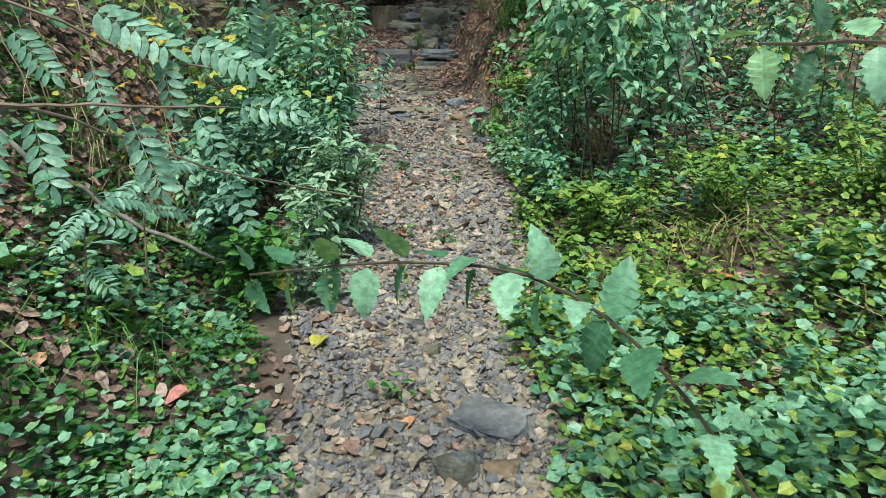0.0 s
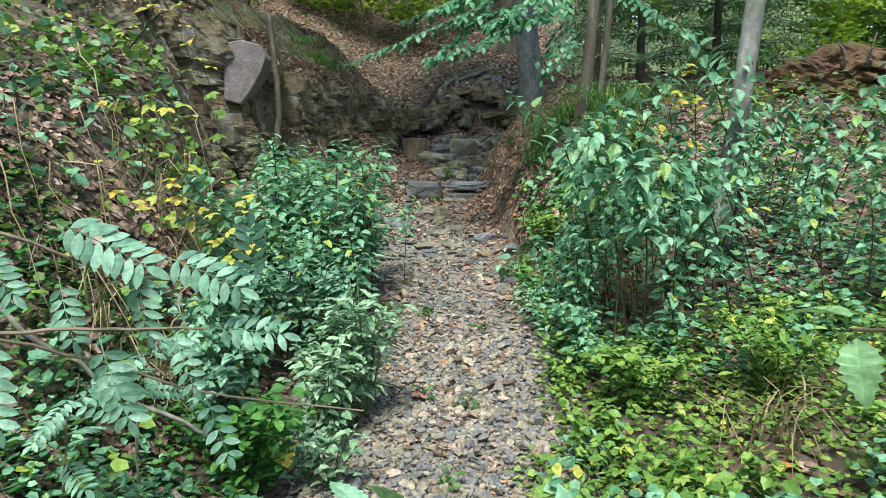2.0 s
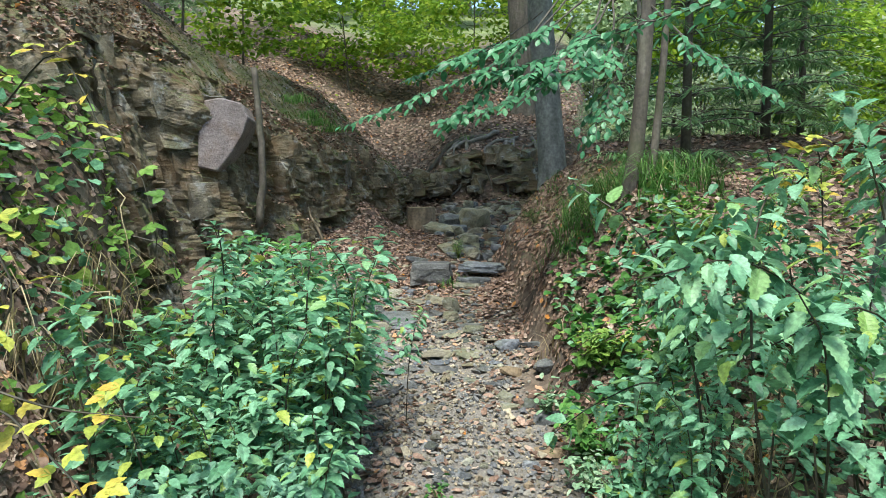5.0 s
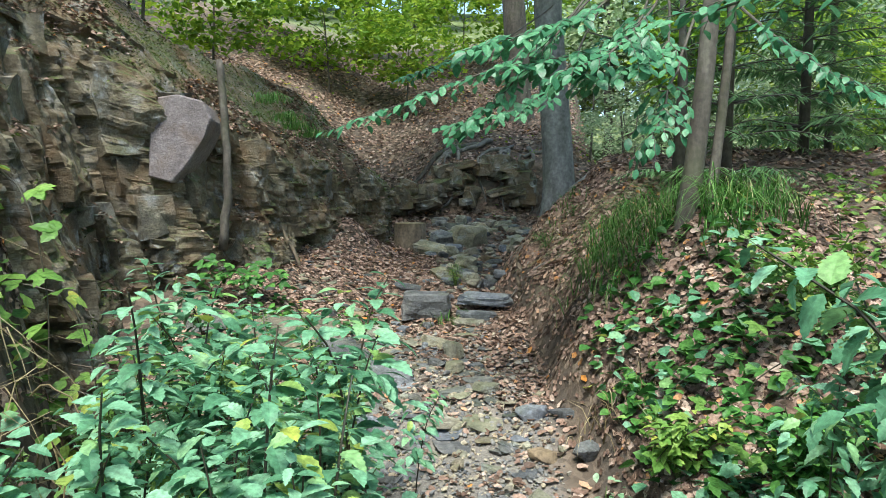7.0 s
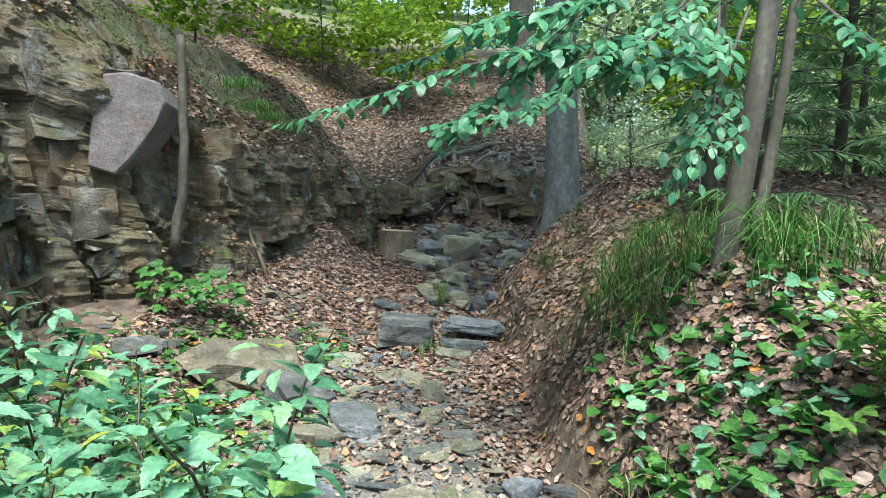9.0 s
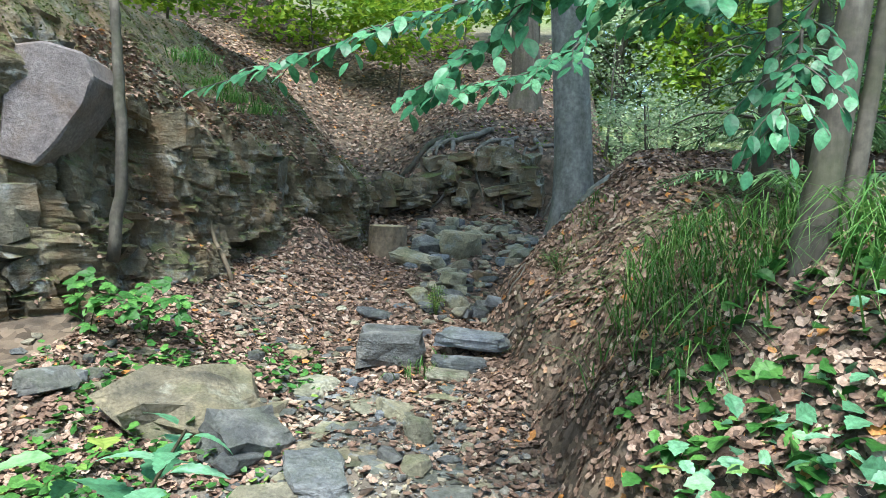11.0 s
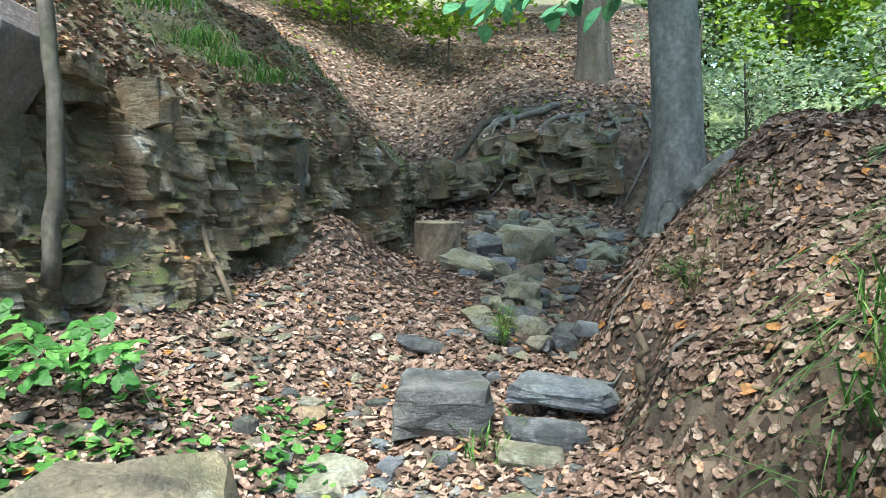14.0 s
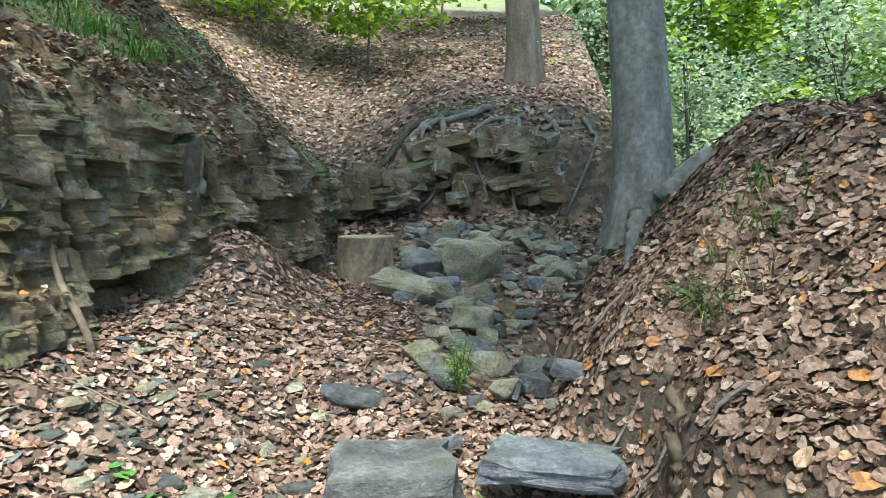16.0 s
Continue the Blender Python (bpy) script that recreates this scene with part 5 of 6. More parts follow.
cover("ground_cover", "low green creeping plants beside the path", 17000, (-2.6, -0.3), (0.6, 3.4), lambda x, y: off_left(x, y) * (0.75 + 0.5 * lumps(x, y, 0.35, 44)), 0.031, 0.14, M_GREEN, L_HERB)
cover("ground_cover", "low green creeping plants beside the path", 7000, (-1.6, -0.3), (0.6, 2.6), lambda x, y: off_left(x, y) * (0.5 + 0.7 * lumps(x, y, 0.4, 45)), 0.038, 0.26, M_NETTLE, L_HERB)
cover("ground_cover", "dense yellow-green creeping plants beside the path", 23000, (0.2, 3.0), (0.8, 4.2), lambda x, y: off_right(x, y) * (0.7 + 0.5 * lumps(x, y, 0.3, 47)), 0.033, 0.28, M_LIME, L_HERB)
cover("ground_cover", "dense green creeping plants beside the path", 14000, (0.25, 2.2), (0.6, 2.4), lambda x, y: off_right(x, y) * (0.6 + 0.7 * lumps(x, y, 0.4, 46)), 0.042, 0.4, M_NETTLE, L_HERB)
cover("ground_cover", "green herbs growing between the nettles", 7000, (0.75, 3.0), (3.4, 6.0), lambda x, y: 0.7 + 0.5 * lumps(x, y, 0.35, 49), 0.05, 0.4, M_NETTLE, L_HERB)
cover("ground_cover", "green plants on the far bank", 9000, (2.4, 7.0), (1.0, 9.0), lambda x, y: 0.6 + 0 * x, 0.08, 0.45, M_LIME)
cover("vine_leaves", "trailing vines with green leaves on the overgrown bank", 3000, (-3.6, -1.1), (1.8, 7.2), lambda x, y: soft_step((left_foot(y) - x) / 0.2) * (0.5 + 0.6 * lumps(x, y, 0.45, 35)), 0.075, 0.4, M_NETTLE, L_HERB, 0.8)
cover("vine_leaves", "trailing vines with yellow-green leaves on the overgrown bank", 2000, (-3.2, -1.1), (1.8, 7.2), lambda x, y: soft_step((left_foot(y) - x) / 0.2) * (0.5 + 0.6 * lumps(x, y, 0.5, 36)), 0.06, 0.35, M_LIME, L_HERB, 0.8)
cover("vine_leaves", "green vine leaves on the leafy bank", 2600, (0.35, 1.8), (5.3, 7.9), lambda x, y: 0.75 * soft_step((x - right_foot(y) - 0.05) / 0.2) * (0.5 + 0.7 * lumps(x, y, 0.4, 37)), 0.085, 0.25, M_GREEN, L_ROUND, 0.6)
cover("vine_leaves", "light green vine leaves trailing over the leafy bank", 800, (0.2, 1.6), (5.0, 7.4), lambda x, y: soft_step((x - right_foot(y) - 0.02) / 0.2) * (0.5 + 0.7 * lumps(x, y, 0.35, 48)), 0.075, 0.55, M_NETTLE, L_ROUND, 0.6)
cover("ground_cover", "green plants scattered on the wooded slope", 2600, (-7, 7), (15.5, 26), lambda x, y: 0.6 * (lumps(x, y, 1.6, 38) > 0.1), 0.09, 0.3, M_SUNLEAF)
cover("ground_cover", "small green plants on the mossy ledge", 900, (-5, -1.8), (8.5, 15.5), lambda x, y: (x < left_foot(y) - 0.4) * 1.0 * (lumps(x, y, 0.7, 39) > 0.1), 0.05, 0.15, M_GREEN)
cover("ground_cover", "small green weeds between the stones", 500, (-2.4, -1.0), (7.2, 9.4), lambda x, y: 1.0 * (lumps(x, y, 0.5, 40) > -0.1), 0.045, 0.1, M_LIME, L_HERB)

cover("vine_leaves", "trailing vines with green leaves over the rock edge", 1700, (-3.2, -1.7), (4.6, 7.4), lambda x, y: soft_step((left_foot(y) + 0.1 - x) / 0.2) * (0.6 + 0.5 * lumps(x, y, 0.4, 41)), 0.075, 0.35, M_LIME, L_HERB, 0.8)
cover("ground_cover", "green weeds and seedlings below the rock", 1300, (-2.9, -1.1), (7.0, 10.2), lambda x, y: 1.0 * (lumps(x, y, 0.55, 42) > 0.0), 0.06, 0.14, M_GREEN, L_HERB)

# bramble with three-part leaves
TRIO = join([spread_of(leaf_shape(0.68, 1, 0.08, 0.2, 0.08, 8, 0.4), np.zeros((3, 3)), frames_of(np.array([(0, 1, 0.0), (-0.9, 0.35, 0), (0.9, 0.35, 0)]), np.tile([0, 0, 1.0], (3, 1))), np.array([1.0, 0.85, 0.85]))])
TRIO_LEAVES = [mesh_of("leaf", *TRIO, M_GREEN), mesh_of("leaf", *TRIO, M_LIME), mesh_of("leaf", *TRIO, M_YELLOW)]


def bramble(label, pts, n, size, pick=0):
    ob = thing("bramble", label, "plant", "brambles beside the stream bed")
    line = bent(pts, 12)
    part("stem", mesh_of("stem", *tube(line, np.linspace(0.005, 0.002, 12), 5), M_DARKSTEM), ob)
    for k in range(n):
        i = min(int((0.15 + 0.85 * k / n) * 11), 10)
        a = np.array([rng.normal(0, 0.8), rng.normal(-0.5, 0.6), rng.uniform(-0.3, 0.25)])
        turn = Matrix(frames_of(a[None], np.array([[0, -0.5, 1.0]]) + rng.normal(0, 0.2, (1, 3)))[0].tolist()).to_4x4()
        part("leaf", TRIO_LEAVES[pick], ob, at=Matrix.Translation(line[i] + rng.normal(0, 0.04, 3)) @ turn @ Matrix.Scale(size * rng.uniform(0.75, 1.15), 4))


for k in range(7):
    x, y = -2.9 + 0.11 * k, 9.75 - 0.12 * (k % 4)
    z = float(ground_z(x, y))
    bramble("dark green bramble with three-part leaves below the rock", [(x - 0.1, y, z), (x, y - 0.1, z + 0.22), (x + 0.25, y - 0.2, z + 0.3), (x + 0.4, y - 0.25, z + 0.12)], 9, 0.10)
for k in range(6):
    x, y = 0.75 + 0.14 * k, 5.9 + 0.25 * (k % 3)
    z = float(ground_z(x, y))
    bramble("light green trailing vine with three-part leaves on the bank", [(x + 0.2, y, z), (x, y - 0.05, z + 0.12), (x - 0.2, y - 0.1, z + 0.04), (x - 0.3, y - 0.2, z)], 8, 0.09, k % 2)
for k in range(5):
    x, y = -2.25 + 0.03 * k, 5.6 + 0.3 * k
    z = float(ground_z(x, y))
    bramble("light green vine hanging over the rock", [(x - 0.3, y, z + 0.7), (x + 0.1, y, z + 0.6), (x + 0.25, y - 0.05, z + 0.2), (x + 0.28, y - 0.1, z - 0.2)], 9, 0.085, 1)

for pts in ([(-1.95, 3.5, 1.9), (-1.5, 3.35, 1.88), (-1.28, 3.3, 1.65), (-1.4, 3.25, 1.4)], [(-1.8, 3.4, 1.45), (-1.45, 3.3, 1.42), (-1.2, 3.3, 1.34), (-0.95, 3.28, 1.32)],
            [(-1.7, 3.3, 1.2), (-1.4, 3.3, 1.36), (-1.15, 3.25, 1.2), (-1.05, 3.2, 1.12)], [(-2.2, 4.6, 2.3), (-1.9, 4.5, 2.5), (-1.7, 4.4, 2.3), (-1.6, 4.4, 2.0)]):
    bramble("yellowing vine hanging over the overgrown bank", pts, 11, 0.062, 2)
bramble("yellowing vine hanging beside the nettles", [(1.8, 5.3, 0.9), (1.75, 5.3, 2.0), (1.62, 5.25, 2.05), (1.5, 5.2, 1.6)], 16, 0.085, 2)

# ---- grass ----


def blades(cx, cy, n, reach, length, fall, foot=None):
    """Arching blades that spring from one tuft."""
    a = rng.uniform(0, 2 * np.pi, n)
    base = np.stack([cx + rng.normal(0, reach * 0.3, n), cy + rng.normal(0, reach * 0.3, n), np.zeros(n)], 1)
    base[:, 2] = foot if foot else ground_z(base[:, 0], base[:, 1]) - 0.01
    out = np.stack([np.cos(a), np.sin(a), np.zeros(n)], 1) * rng.uniform(0.3, 1.25, (n, 1)) + np.array(fall)
    ln = length * rng.uniform(0.6, 1.15, n)
    v, f = [], []
    for i in range(n):
        side = np.cross(out[i], (0, 0, 1))
        side = side / (np.linalg.norm(side) + 1e-6) * 0.0052
        rows = []
        for s in (0, 0.3, 0.6, 0.85, 1.0):
            c = base[i] + out[i] * ln[i] * 0.75 * s ** 1.3 + np.array([0, 0, ln[i] * (1.45 * s - 1.35 * s * s)])
            rows += [c - side * (1.05 - s), c + side * (1.05 - s)]
        o = len(v)
        v += rows
        f += [(o + 2 * q, o + 2 * q + 1, o + 2 * q + 3, o + 2 * q + 2) for q in range(4)]
    return np.array(v), np.array(f)


gr = random.Random(4)
for k, (x, y, n, ln, mat) in enumerate([(0.72, 8.55, 170, 0.5, M_GRASS), (0.85, 8.2, 170, 0.5, M_GRASS), (0.95, 8.8, 150, 0.5, M_GRASS), (1.05, 7.9, 160, 0.5, M_GRASS), (0.8, 7.7, 120, 0.45, M_GRASS), (1.15, 8.4, 140, 0.5, M_GRASS), (1.35, 8.0, 140, 0.5, M_GRASS), (1.5, 7.4, 150, 0.5, M_GRASS), (1.75, 7.6, 120, 0.5, M_GRASS), (1.3, 9.2, 120, 0.45, M_GRASS), (1.9, 8.2, 120, 0.45, M_GRASS), (-0.36, 9.75, 60, 0.28, M_GRASS), (-2.75, 11.4, 130, 0.4, M_GRASS), (-2.6, 12.0, 110, 0.35, M_GRASS), (-3.1, 12.6, 100, 0.35, M_STRAW), (0.7, 10.35, 50, 0.2, M_STRAW), (0.85, 10.5, 60, 0.2, M_GRASS), (1.7, 2.0, 60, 0.4, M_STRAW), (1.3, 2.9, 60, 0.45, M_STRAW), (-1.2, 2.1, 70, 0.4, M_GRASS), (-1.5, 1.6, 70, 0.4, M_GRASS), (-1.6, 3.0, 90, 0.4, M_STRAW), (-1.9, 4.2, 110, 0.45, M_STRAW), (-2.1, 5.2, 110, 0.45, M_STRAW), (-2.4, 6.4, 100, 0.45, M_STRAW), (0.62, 6.9, 60, 0.3, M_STRAW), (-0.2, 16.9, 90, 0.35, M_GRASS), (1.6, 5.0, 110, 0.5, M_STRAW), (1.1, 4.7, 90, 0.5, M_STRAW)]):
    x += 0.15 if x > 0.6 and y > 7.5 else 0
    fall = (-0.4, -0.32, 0) if x > 0.5 and y > 5 else (0.3, -0.3, 0) if x < -1 else (0, 0, 0)
    thing("grass_tuft", "tuft of long arching green grass" if mat is M_GRASS else "tuft of dry straw-coloured grass", "grass", "grass tufts", "stuff", me=mesh_of("grass_tuft", *blades(x, y, int(n * 0.6), 0.36, ln * gr.uniform(1.0, 1.6), fall), mat))

for x, y, z in ((-2.35, 10.9, 2.98), (-2.3, 11.3, 2.92), (-2.2, 11.7, 2.86), (-2.45, 10.6, 3.15)):
    thing("grass_tuft", "tuft of fine green grass hanging over the rock edge", "grass", "grass tufts", "stuff", me=mesh_of("grass_tuft", *blades(x, y, 80, 0.3, 0.3, (0.35, -0.5, -0.2), z), M_GRASS))

# ---- hanging beech branches ----
BEECH_LEAVES = [mesh_of("leaf", *leaf_shape(0.58, 0, f, d, steps=7, widest=0.48), M_BEECHLEAF) for f, d in ((0.06, 0.12), (0.12, 0.2), (0.03, 0.3))]


def beech_branch(label, pts, twigs, size=0.085, bare=0.3):
    ob = thing("beech_branch", label, "branch", "hanging beech branches")
    main = bent(pts, 16, 0.006)
    part("stem", mesh_of("stem", *tube(main, np.linspace(0.011, 0.002, 16), 6), M_BARK), ob)
    lines = [main[int(bare * 15):]]
    for k in range(twigs):
        i = int(15 * (bare + (0.95 - bare) * k / twigs))
        d = main[min(i + 1, 15)] - main[i]
        d = d / np.linalg.norm(d)
        s = np.cross(d, (0, 0, 1)) * (-1) ** k
        ln = 0.45 * (1 - 0.5 * k / twigs)
        tw = bent([main[i], main[i] + (0.6 * d + 0.7 * s) * ln * 0.5, main[i] + (0.6 * d + 0.7 * s) * ln + (0, 0, -0.06)], 7, 0.004)
        part("twig", mesh_of("twig", *tube(tw, np.linspace(0.004, 0.0012, 7), 4), M_BARK), ob)
        lines.append(tw)
    for ln in lines:
        total = np.linalg.norm(np.diff(ln, axis=0), axis=1).sum()
        m = max(4, int(total / 0.048))
        for k in range(m):
            u = (k + 0.5) / m * (len(ln) - 1)
            i = min(int(u), len(ln) - 2)
            c = ln[i] + (ln[i + 1] - ln[i]) * (u - i)
            d = (ln[i + 1] - ln[i]) / np.linalg.norm(ln[i + 1] - ln[i])
            a = 0.7 * d + np.cross(d, (0, 0, 1)) * (-1) ** k * 0.8 + rng.normal(0, 0.15, 3) + np.array([0, 0, -0.2])
            turn = Matrix(frames_of(a[None], np.array([[0, -0.45, 1.0]]) + rng.normal(0, 0.2, (1, 3)))[0].tolist()).to_4x4()
            part("leaf", BEECH_LEAVES[k % 3], ob, at=Matrix.Translation(c) @ turn @ Matrix.Scale(size * rng.uniform(0.75, 1.15), 4))


beech_branch("hanging beech branch with glossy green leaves", [(1.2, 8.4, 4.2), (0.4, 7.9, 3.25), (-0.5, 7.75, 2.8), (-1.3, 7.7, 2.5)], 14)
beech_branch("hanging beech branch with glossy green leaves", [(1.0, 7.9, 4.0), (0.35, 7.5, 3.15), (-0.05, 7.35, 2.7), (-0.4, 7.3, 2.42)], 13)
beech_branch("beech branch with green leaves over the bank", [(1.35, 7.7, 3.9), (0.9, 7.35, 3.2), (0.55, 7.1, 2.9), (0.2, 7.0, 2.75)], 14)
beech_branch("beech branch with green leaves over the bank", [(1.4, 7.7, 3.6), (1.7, 7.3, 3.1), (2.0, 7.1, 2.8), (2.3, 7.0, 2.6)], 13)
beech_branch("beech branch with green leaves over the bank", [(1.35, 7.7, 3.3), (1.1, 7.4, 2.8), (0.95, 7.2, 2.5), (0.85, 7.1, 2.3)], 11)
beech_branch("beech branch with green leaves beside the trunk", [(1.0, 11.9, 4.6), (0.2, 11.0, 3.9), (-0.4, 10.6, 3.6), (-1.0, 10.4, 3.35)], 12)
beech_branch("beech branch with green leaves beside the trunk", [(1.1, 11.9, 4.4), (1.6, 10.9, 3.9), (2.0, 10.4, 3.6), (2.4, 10.2, 3.3)], 12)
beech_branch("beech branch with green leaves over the nettles", [(1.9, 5.0, 3.4), (1.5, 5.4, 3.0), (1.0, 5.8, 2.9), (0.6, 6.2, 2.85)], 12, 0.085)

for pts in ([(1.2, 8.0, 3.9), (0.9, 7.6, 3.2), (0.4, 7.3, 2.95), (-0.1, 7.2, 2.85)], [(1.2, 8.0, 3.9), (1.1, 7.5, 3.1), (0.7, 7.3, 2.85), (0.3, 7.2, 2.8)], [(1.1, 8.0, 3.8), (0.6, 7.5, 3.3), (0.1, 7.3, 3.1), (-0.35, 7.2, 2.95)], [(1.1, 9.5, 3.9), (0.6, 9.0, 3.1), (0.1, 8.8, 2.78), (-0.5, 8.7, 2.64)]):
    beech_branch("leafy beech branch hanging over the stream bed", pts, 16, 0.1)

# ---- roots, dead wood ----


def wood(name, label, category, pts, r0, r1, mat=M_ROOT, n=14, wobble=0.012, sides=8):
    thing(name, label, category, me=mesh_of(name, *tube(bent(pts, n, wobble), np.linspace(r0, r1, n), sides, 0.06), mat, True))


def gz(x, y, h=0.0):
    return (x, y, float(ground_z(x, y)) + h)


for k in range(9):
    x = -0.6 + 0.28 * k + rng.normal(0, 0.15)
    y = 16.0 + rng.uniform(-0.1, 0.2)
    wood("root", "bare beech root on the eroded earth step", "root", [gz(x + rng.normal(0.3, 0.3), 16.95 + rng.normal(0, 0.2), 0.03), gz(x + rng.normal(0.1, 0.1), 16.5, 0.06), gz(x, y + 0.15, 0.05), gz(x - rng.normal(0.2, 0.25), y - 0.05 - 0.2 * rng.random(), -0.03)], 0.05 * rng.uniform(0.5, 1.2), 0.014)
wood("root", "long pale root running over the earth step", "root", [gz(0.55, 17.5, 0.05), gz(0.1, 16.9, 0.1), gz(-0.5, 16.5, 0.08), gz(-1.1, 16.2, 0.05)], 0.055, 0.03)
wood("root", "dark root running over the earth step", "root", [gz(0.3, 17.3, 0.05), gz(-0.5, 16.9, 0.08), gz(-1.1, 16.7, 0.06), gz(-1.6, 16.3, 0.05)], 0.06, 0.04, M_BARK)
for dx, dy in ((0.5, -0.25), (0.6, 0.1), (-0.25, -0.5), (-0.3, 0.3)):
    wood("root", "thick grey beech root at the foot of the trunk", "root", [gz(1.24 + dx * 0.2, 12.7 + dy * 0.2, 0.15), gz(1.24 + dx * 0.6, 12.7 + dy * 0.6, 0.07), gz(1.24 + dx, 12.7 + dy, -0.05)], 0.09, 0.04, M_BEECH)
wood("log", "grey mossy log lying against the beech foot", "log", [gz(1.28, 12.38, 0.06), gz(1.42, 12.3, 0.05), gz(1.6, 12.26, 0.03)], 0.1, 0.085, M_BEECH, 10, 0.006, 12)
wood("root_stub", "pale broken root standing at the foot of the bank", "root", [gz(0.36, 9.68, -0.05), gz(0.35, 9.7, 0.2), (0.33, 9.72, float(ground_z(0.36, 9.68)) + 0.42)], 0.026, 0.02, M_DEAD)
for k in range(5):
    x, y = 0.32 + 0.05 * rng.normal(), 9.75 + 0.3 * k
    wood("root", "thin root hanging from the eroded bank", "root", [gz(x + 0.3, y, 0.02), gz(x + 0.12, y - 0.02, 0.06), gz(x, y - 0.03, 0.0)], 0.012, 0.004, M_ROOT, 8, 0.01, 5)
wood("dead_branch", "long thin dead branch leaning on the rock face", "branch", [gz(-2.2, 11.0, 0.0), (-2.45, 11.1, 1.75), (-2.72, 11.2, 2.35), (-2.95, 11.3, 2.9)], 0.022, 0.012, M_DEAD)
wood("dead_branch", "fallen grey branch lying on the rock ridge", "branch", [(-2.05, 12.3, 2.05), (-2.1, 12.4, 2.35), (-2.35, 12.5, 2.62), (-2.8, 12.7, 3.1)], 0.03, 0.02, M_ROOT)
wood("dead_tree", "mossy dead trunk standing against the rock face", "trunk", [(-2.79, 9.95, 1.5), (-2.72, 9.95, 2.06), (-2.73, 9.97, 2.66), (-2.76, 9.98, 3.14), (-2.8, 10.0, 3.5)], 0.05, 0.035, M_BARK, 14, 0.008, 10)
wood("dead_branch", "thin pale dead branch on the overgrown bank", "branch", [gz(-1.9, 2.4, 0.15), gz(-1.4, 2.55, 0.2), gz(-0.95, 2.6, 0.25)], 0.012, 0.008, M_ROOT)
tw = random.Random(8)
for k in range(30):
    x, y = tw.uniform(-2.3, -1.15), tw.uniform(2.6, 5.6)
    g = float(ground_z(x, y))
    wood("dry_stem", "thin dry bleached stem hanging on the overgrown bank", "stem", [(x, y, g + tw.uniform(0.2, 0.6)), (x + tw.uniform(0.0, 0.2), y - tw.uniform(0, 0.15), g + tw.uniform(0.2, 0.5)), (x + tw.uniform(0.1, 0.4), y - tw.uniform(0, 0.2), g - tw.uniform(0.0, 0.3))], 0.005, 0.002, M_STRAW, 8, 0.012, 4)
for k in range(34):
    if k < 16:
        x, y = tw.uniform(-2.6, -1.1), tw.uniform(1.8, 6.8)
    elif k < 26:
        x, y = tw.uniform(-1.9, 0.3), tw.uniform(8.5, 12.5)
    else:
        x, y = tw.uniform(-2, 2.5), tw.uniform(14, 20)
    a, ln = tw.uniform(0, 6.28), tw.uniform(0.15, 0.5)
    ps = [gz(x + ln * q * math.cos(a), y + ln * q * math.sin(a), 0.02 + 0.05 * tw.random()) for q in (0, 0.5, 1)]
    wood("twig", "thin dead twig lying on the ground", "twig", ps, 0.006, 0.003, M_DEAD, 7, 0.006, 5)

# upturned root plate of a fallen tree
rp = thing("root_plate", "upturned brown root plate of a fallen tree with moss on top", "root plate")
uu, vv = np.meshgrid(np.linspace(0, 1, 60), np.linspace(0, 2 * np.pi, 80, endpoint=False))
rr = 1.0 + 0.12 * lumps(vv * 3, uu * 6, 0.8, 51) + 0.08 * lumps(vv * 9, uu * 9, 0.7, 52)
dep = 0.45 * np.sqrt(np.clip(1 - uu ** 2, 0, 1)) + 0.12 * lumps(uu * np.cos(vv) * 6, uu * np.sin(vv) * 6, 0.7, 53) + 0.05 * lumps(uu * np.cos(vv) * 20, uu * np.sin(vv) * 20, 0.8, 54)
bz = 1.6
pv = np.stack([5.4 + 1.25 * uu * rr * np.cos(vv), 10.0 - dep, bz + 0.45 + 0.75 * uu * rr * np.sin(vv)], -1).reshape(-1, 3)
w = 60
ff = [(a * w + b, a * w + b + 1, ((a + 1) % 80) * w + b + 1, ((a + 1) % 80) * w + b) for a in range(80) for b in range(w - 1)]
part("earth", mesh_of("earth", pv, np.array(ff), rock_material("root_earth", [(0.3, (0.05, 0.025, 0.012)), (0.6, (0.17, 0.09, 0.045)), (0.8, (0.28, 0.16, 0.09))], 5, moss=0.9, random=False)), rp)
for k in range(12):
    a = tw.uniform(0.1, 3.0)
    s = np.array([5.4 + 0.7 * math.cos(a), 9.6, bz + 0.45 + 0.45 * math.sin(a)])
    part("root", mesh_of("root", *tube(bent([s, s + (0.2 * math.cos(a), -0.15, 0.1), s + (0.55 * math.cos(a), -0.2, 0.1 + 0.3 * math.sin(a))], 8, 0.02), np.linspace(0.03, 0.006, 8), 6), M_ROOT), rp)

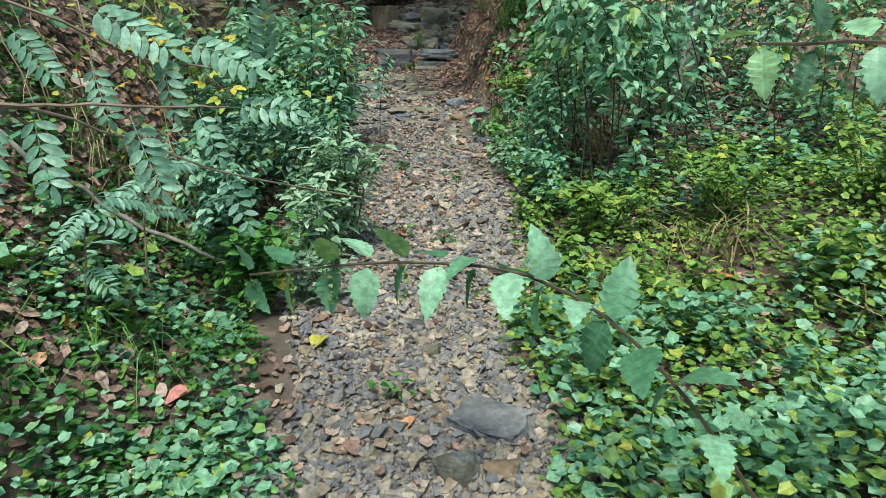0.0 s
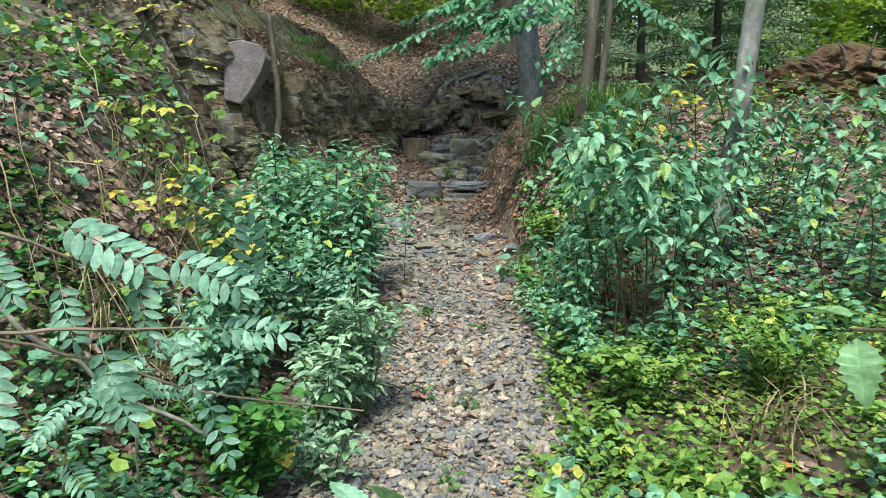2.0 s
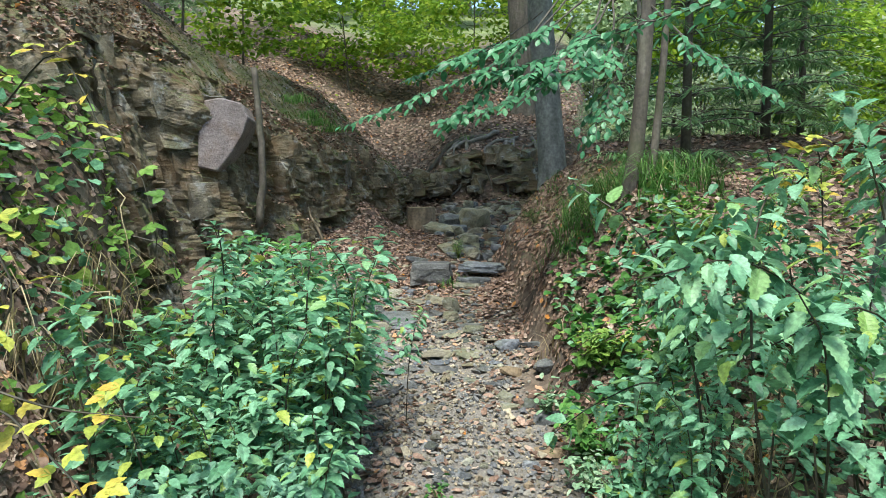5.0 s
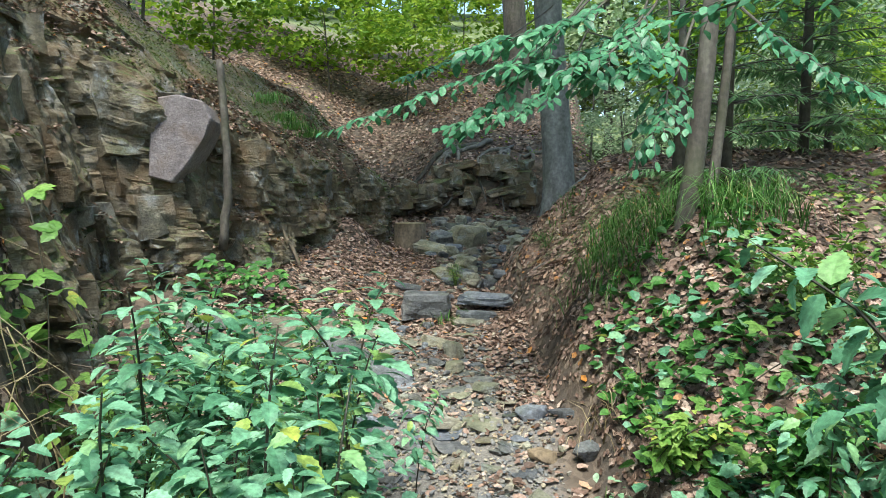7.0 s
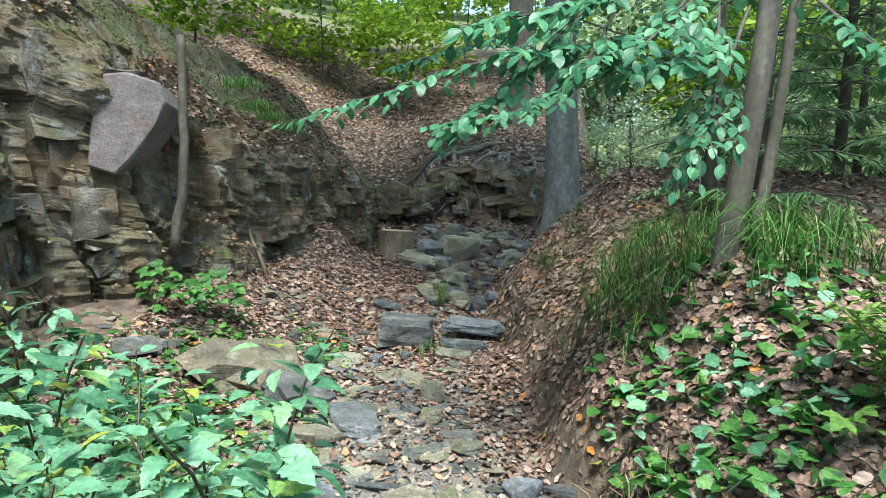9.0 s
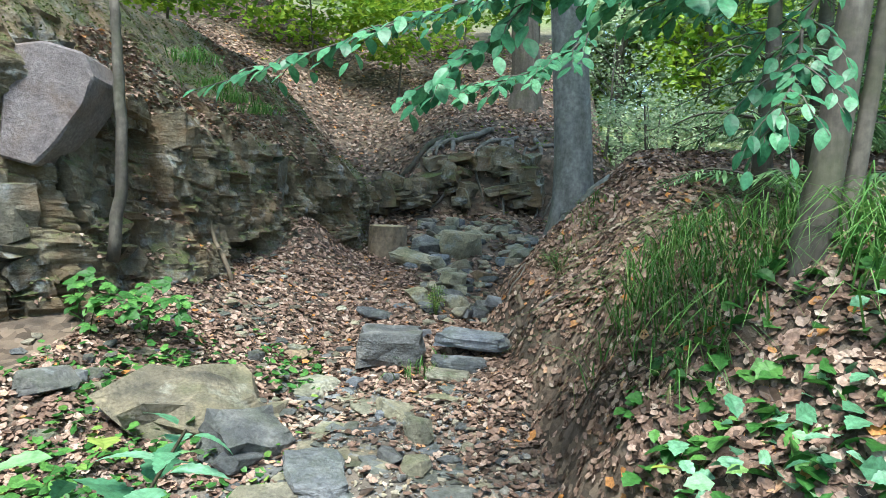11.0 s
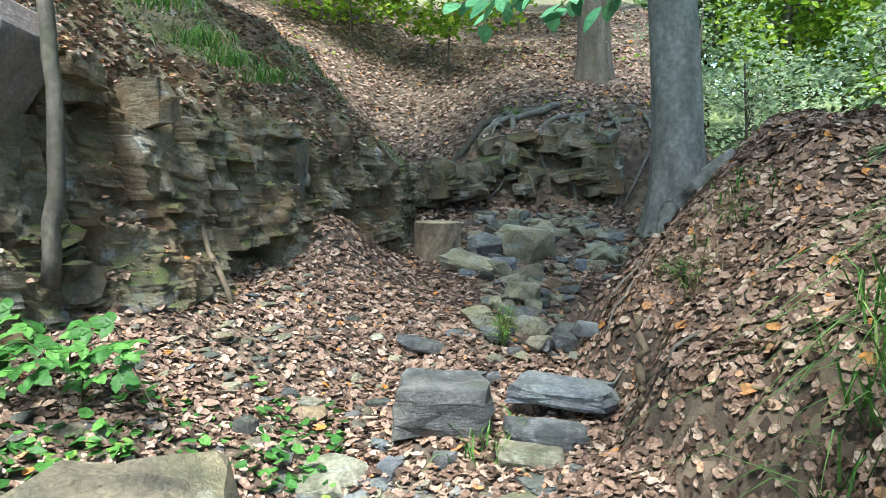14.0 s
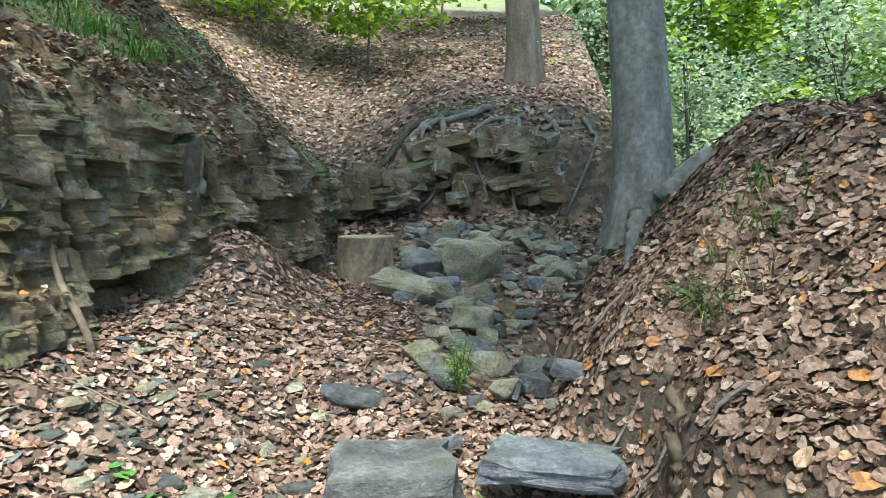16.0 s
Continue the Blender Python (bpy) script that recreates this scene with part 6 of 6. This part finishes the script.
# rock showing in the earth step at the head of the gully
ledge = thing("rock_ledge", "weathered layered rock showing in the rooty earth step", "rock")
shapes = [broken_block("block", M_FACE, 80 + k) for k in range(8)]
for k in range(72):
    x = tw.uniform(-1.75, 1.2)
    low = 1.9 if x < -0.6 else 2.0
    h = tw.choice((0.08, 0.14, 0.22, 0.34))
    z = tw.uniform(low, low + (0.35 if x < -0.6 else 0.85 - 0.15 * abs(x - 0.2)))
    part("block", shapes[k % 8], ledge, at=pose(x, 16.0 + 0.3 * (z - 2) + tw.uniform(-0.1, 0.06) - (0.3 if x < -0.6 else 0), z, tw.uniform(-16, 16), tw.uniform(-20, 20), tw.uniform(-35, 35)) @ Matrix.Diagonal((tw.uniform(0.15, 0.5), 0.42, h, 1)))
for k in range(60):
    x, y, s = tw.uniform(-0.8, 1.1), tw.uniform(12.6, 15.4), tw.uniform(0.12, 0.34)
    small_stone((GREYS, PALE, PALE, SLATE)[k % 4], k, x, y, (s * 1.25, s, s * 0.8), tw.uniform(0, 360), tw.uniform(-12, 14))
for k in range(70):
    y, s = tw.uniform(6.3, 9.6), tw.uniform(0.08, 0.24)
    x = tw.uniform(-1.2, 0.2) - 0.1 * (y - 7)
    small_stone((SLATE, GREYS, SLATE)[k % 3], 3 * (k % 2), x, y, (s * 1.4, s, s * 0.5), tw.uniform(0, 360), tw.uniform(-6, 8), label="flat slaty stone in the stream bed")
for k in range(48):
    y, s = tw.uniform(7.0, 9.4), tw.uniform(0.17, 0.34)
    x = tw.uniform(-1.25, -0.05)
    stone((SLATE, GREYS, SLATE, PALE)[k % 4], 3 * (k % 2), x, y, (s * 1.35, s, s * 0.5), tw.uniform(0, 360), tw.uniform(-6, 9), -0.01, "flat slaty stone in the stream bed")
for k in range(170):
    y, s = tw.uniform(8.2, 11.8), tw.uniform(0.05, 0.15)
    x = tw.uniform(-2.5, -0.7)
    small_stone((SLATE, PALE, GREYS)[k % 3], k, x, y, (s * 1.4, s, s * 0.55), tw.uniform(0, 360), tw.uniform(-8, 10))
for mat_name, items in heap.items():
    thing("small_stones", "small angular stones strewn over the stream bed", "stones", kind="stuff", me=mesh_of("small_stones", *join(items), bpy.data.materials[mat_name]))
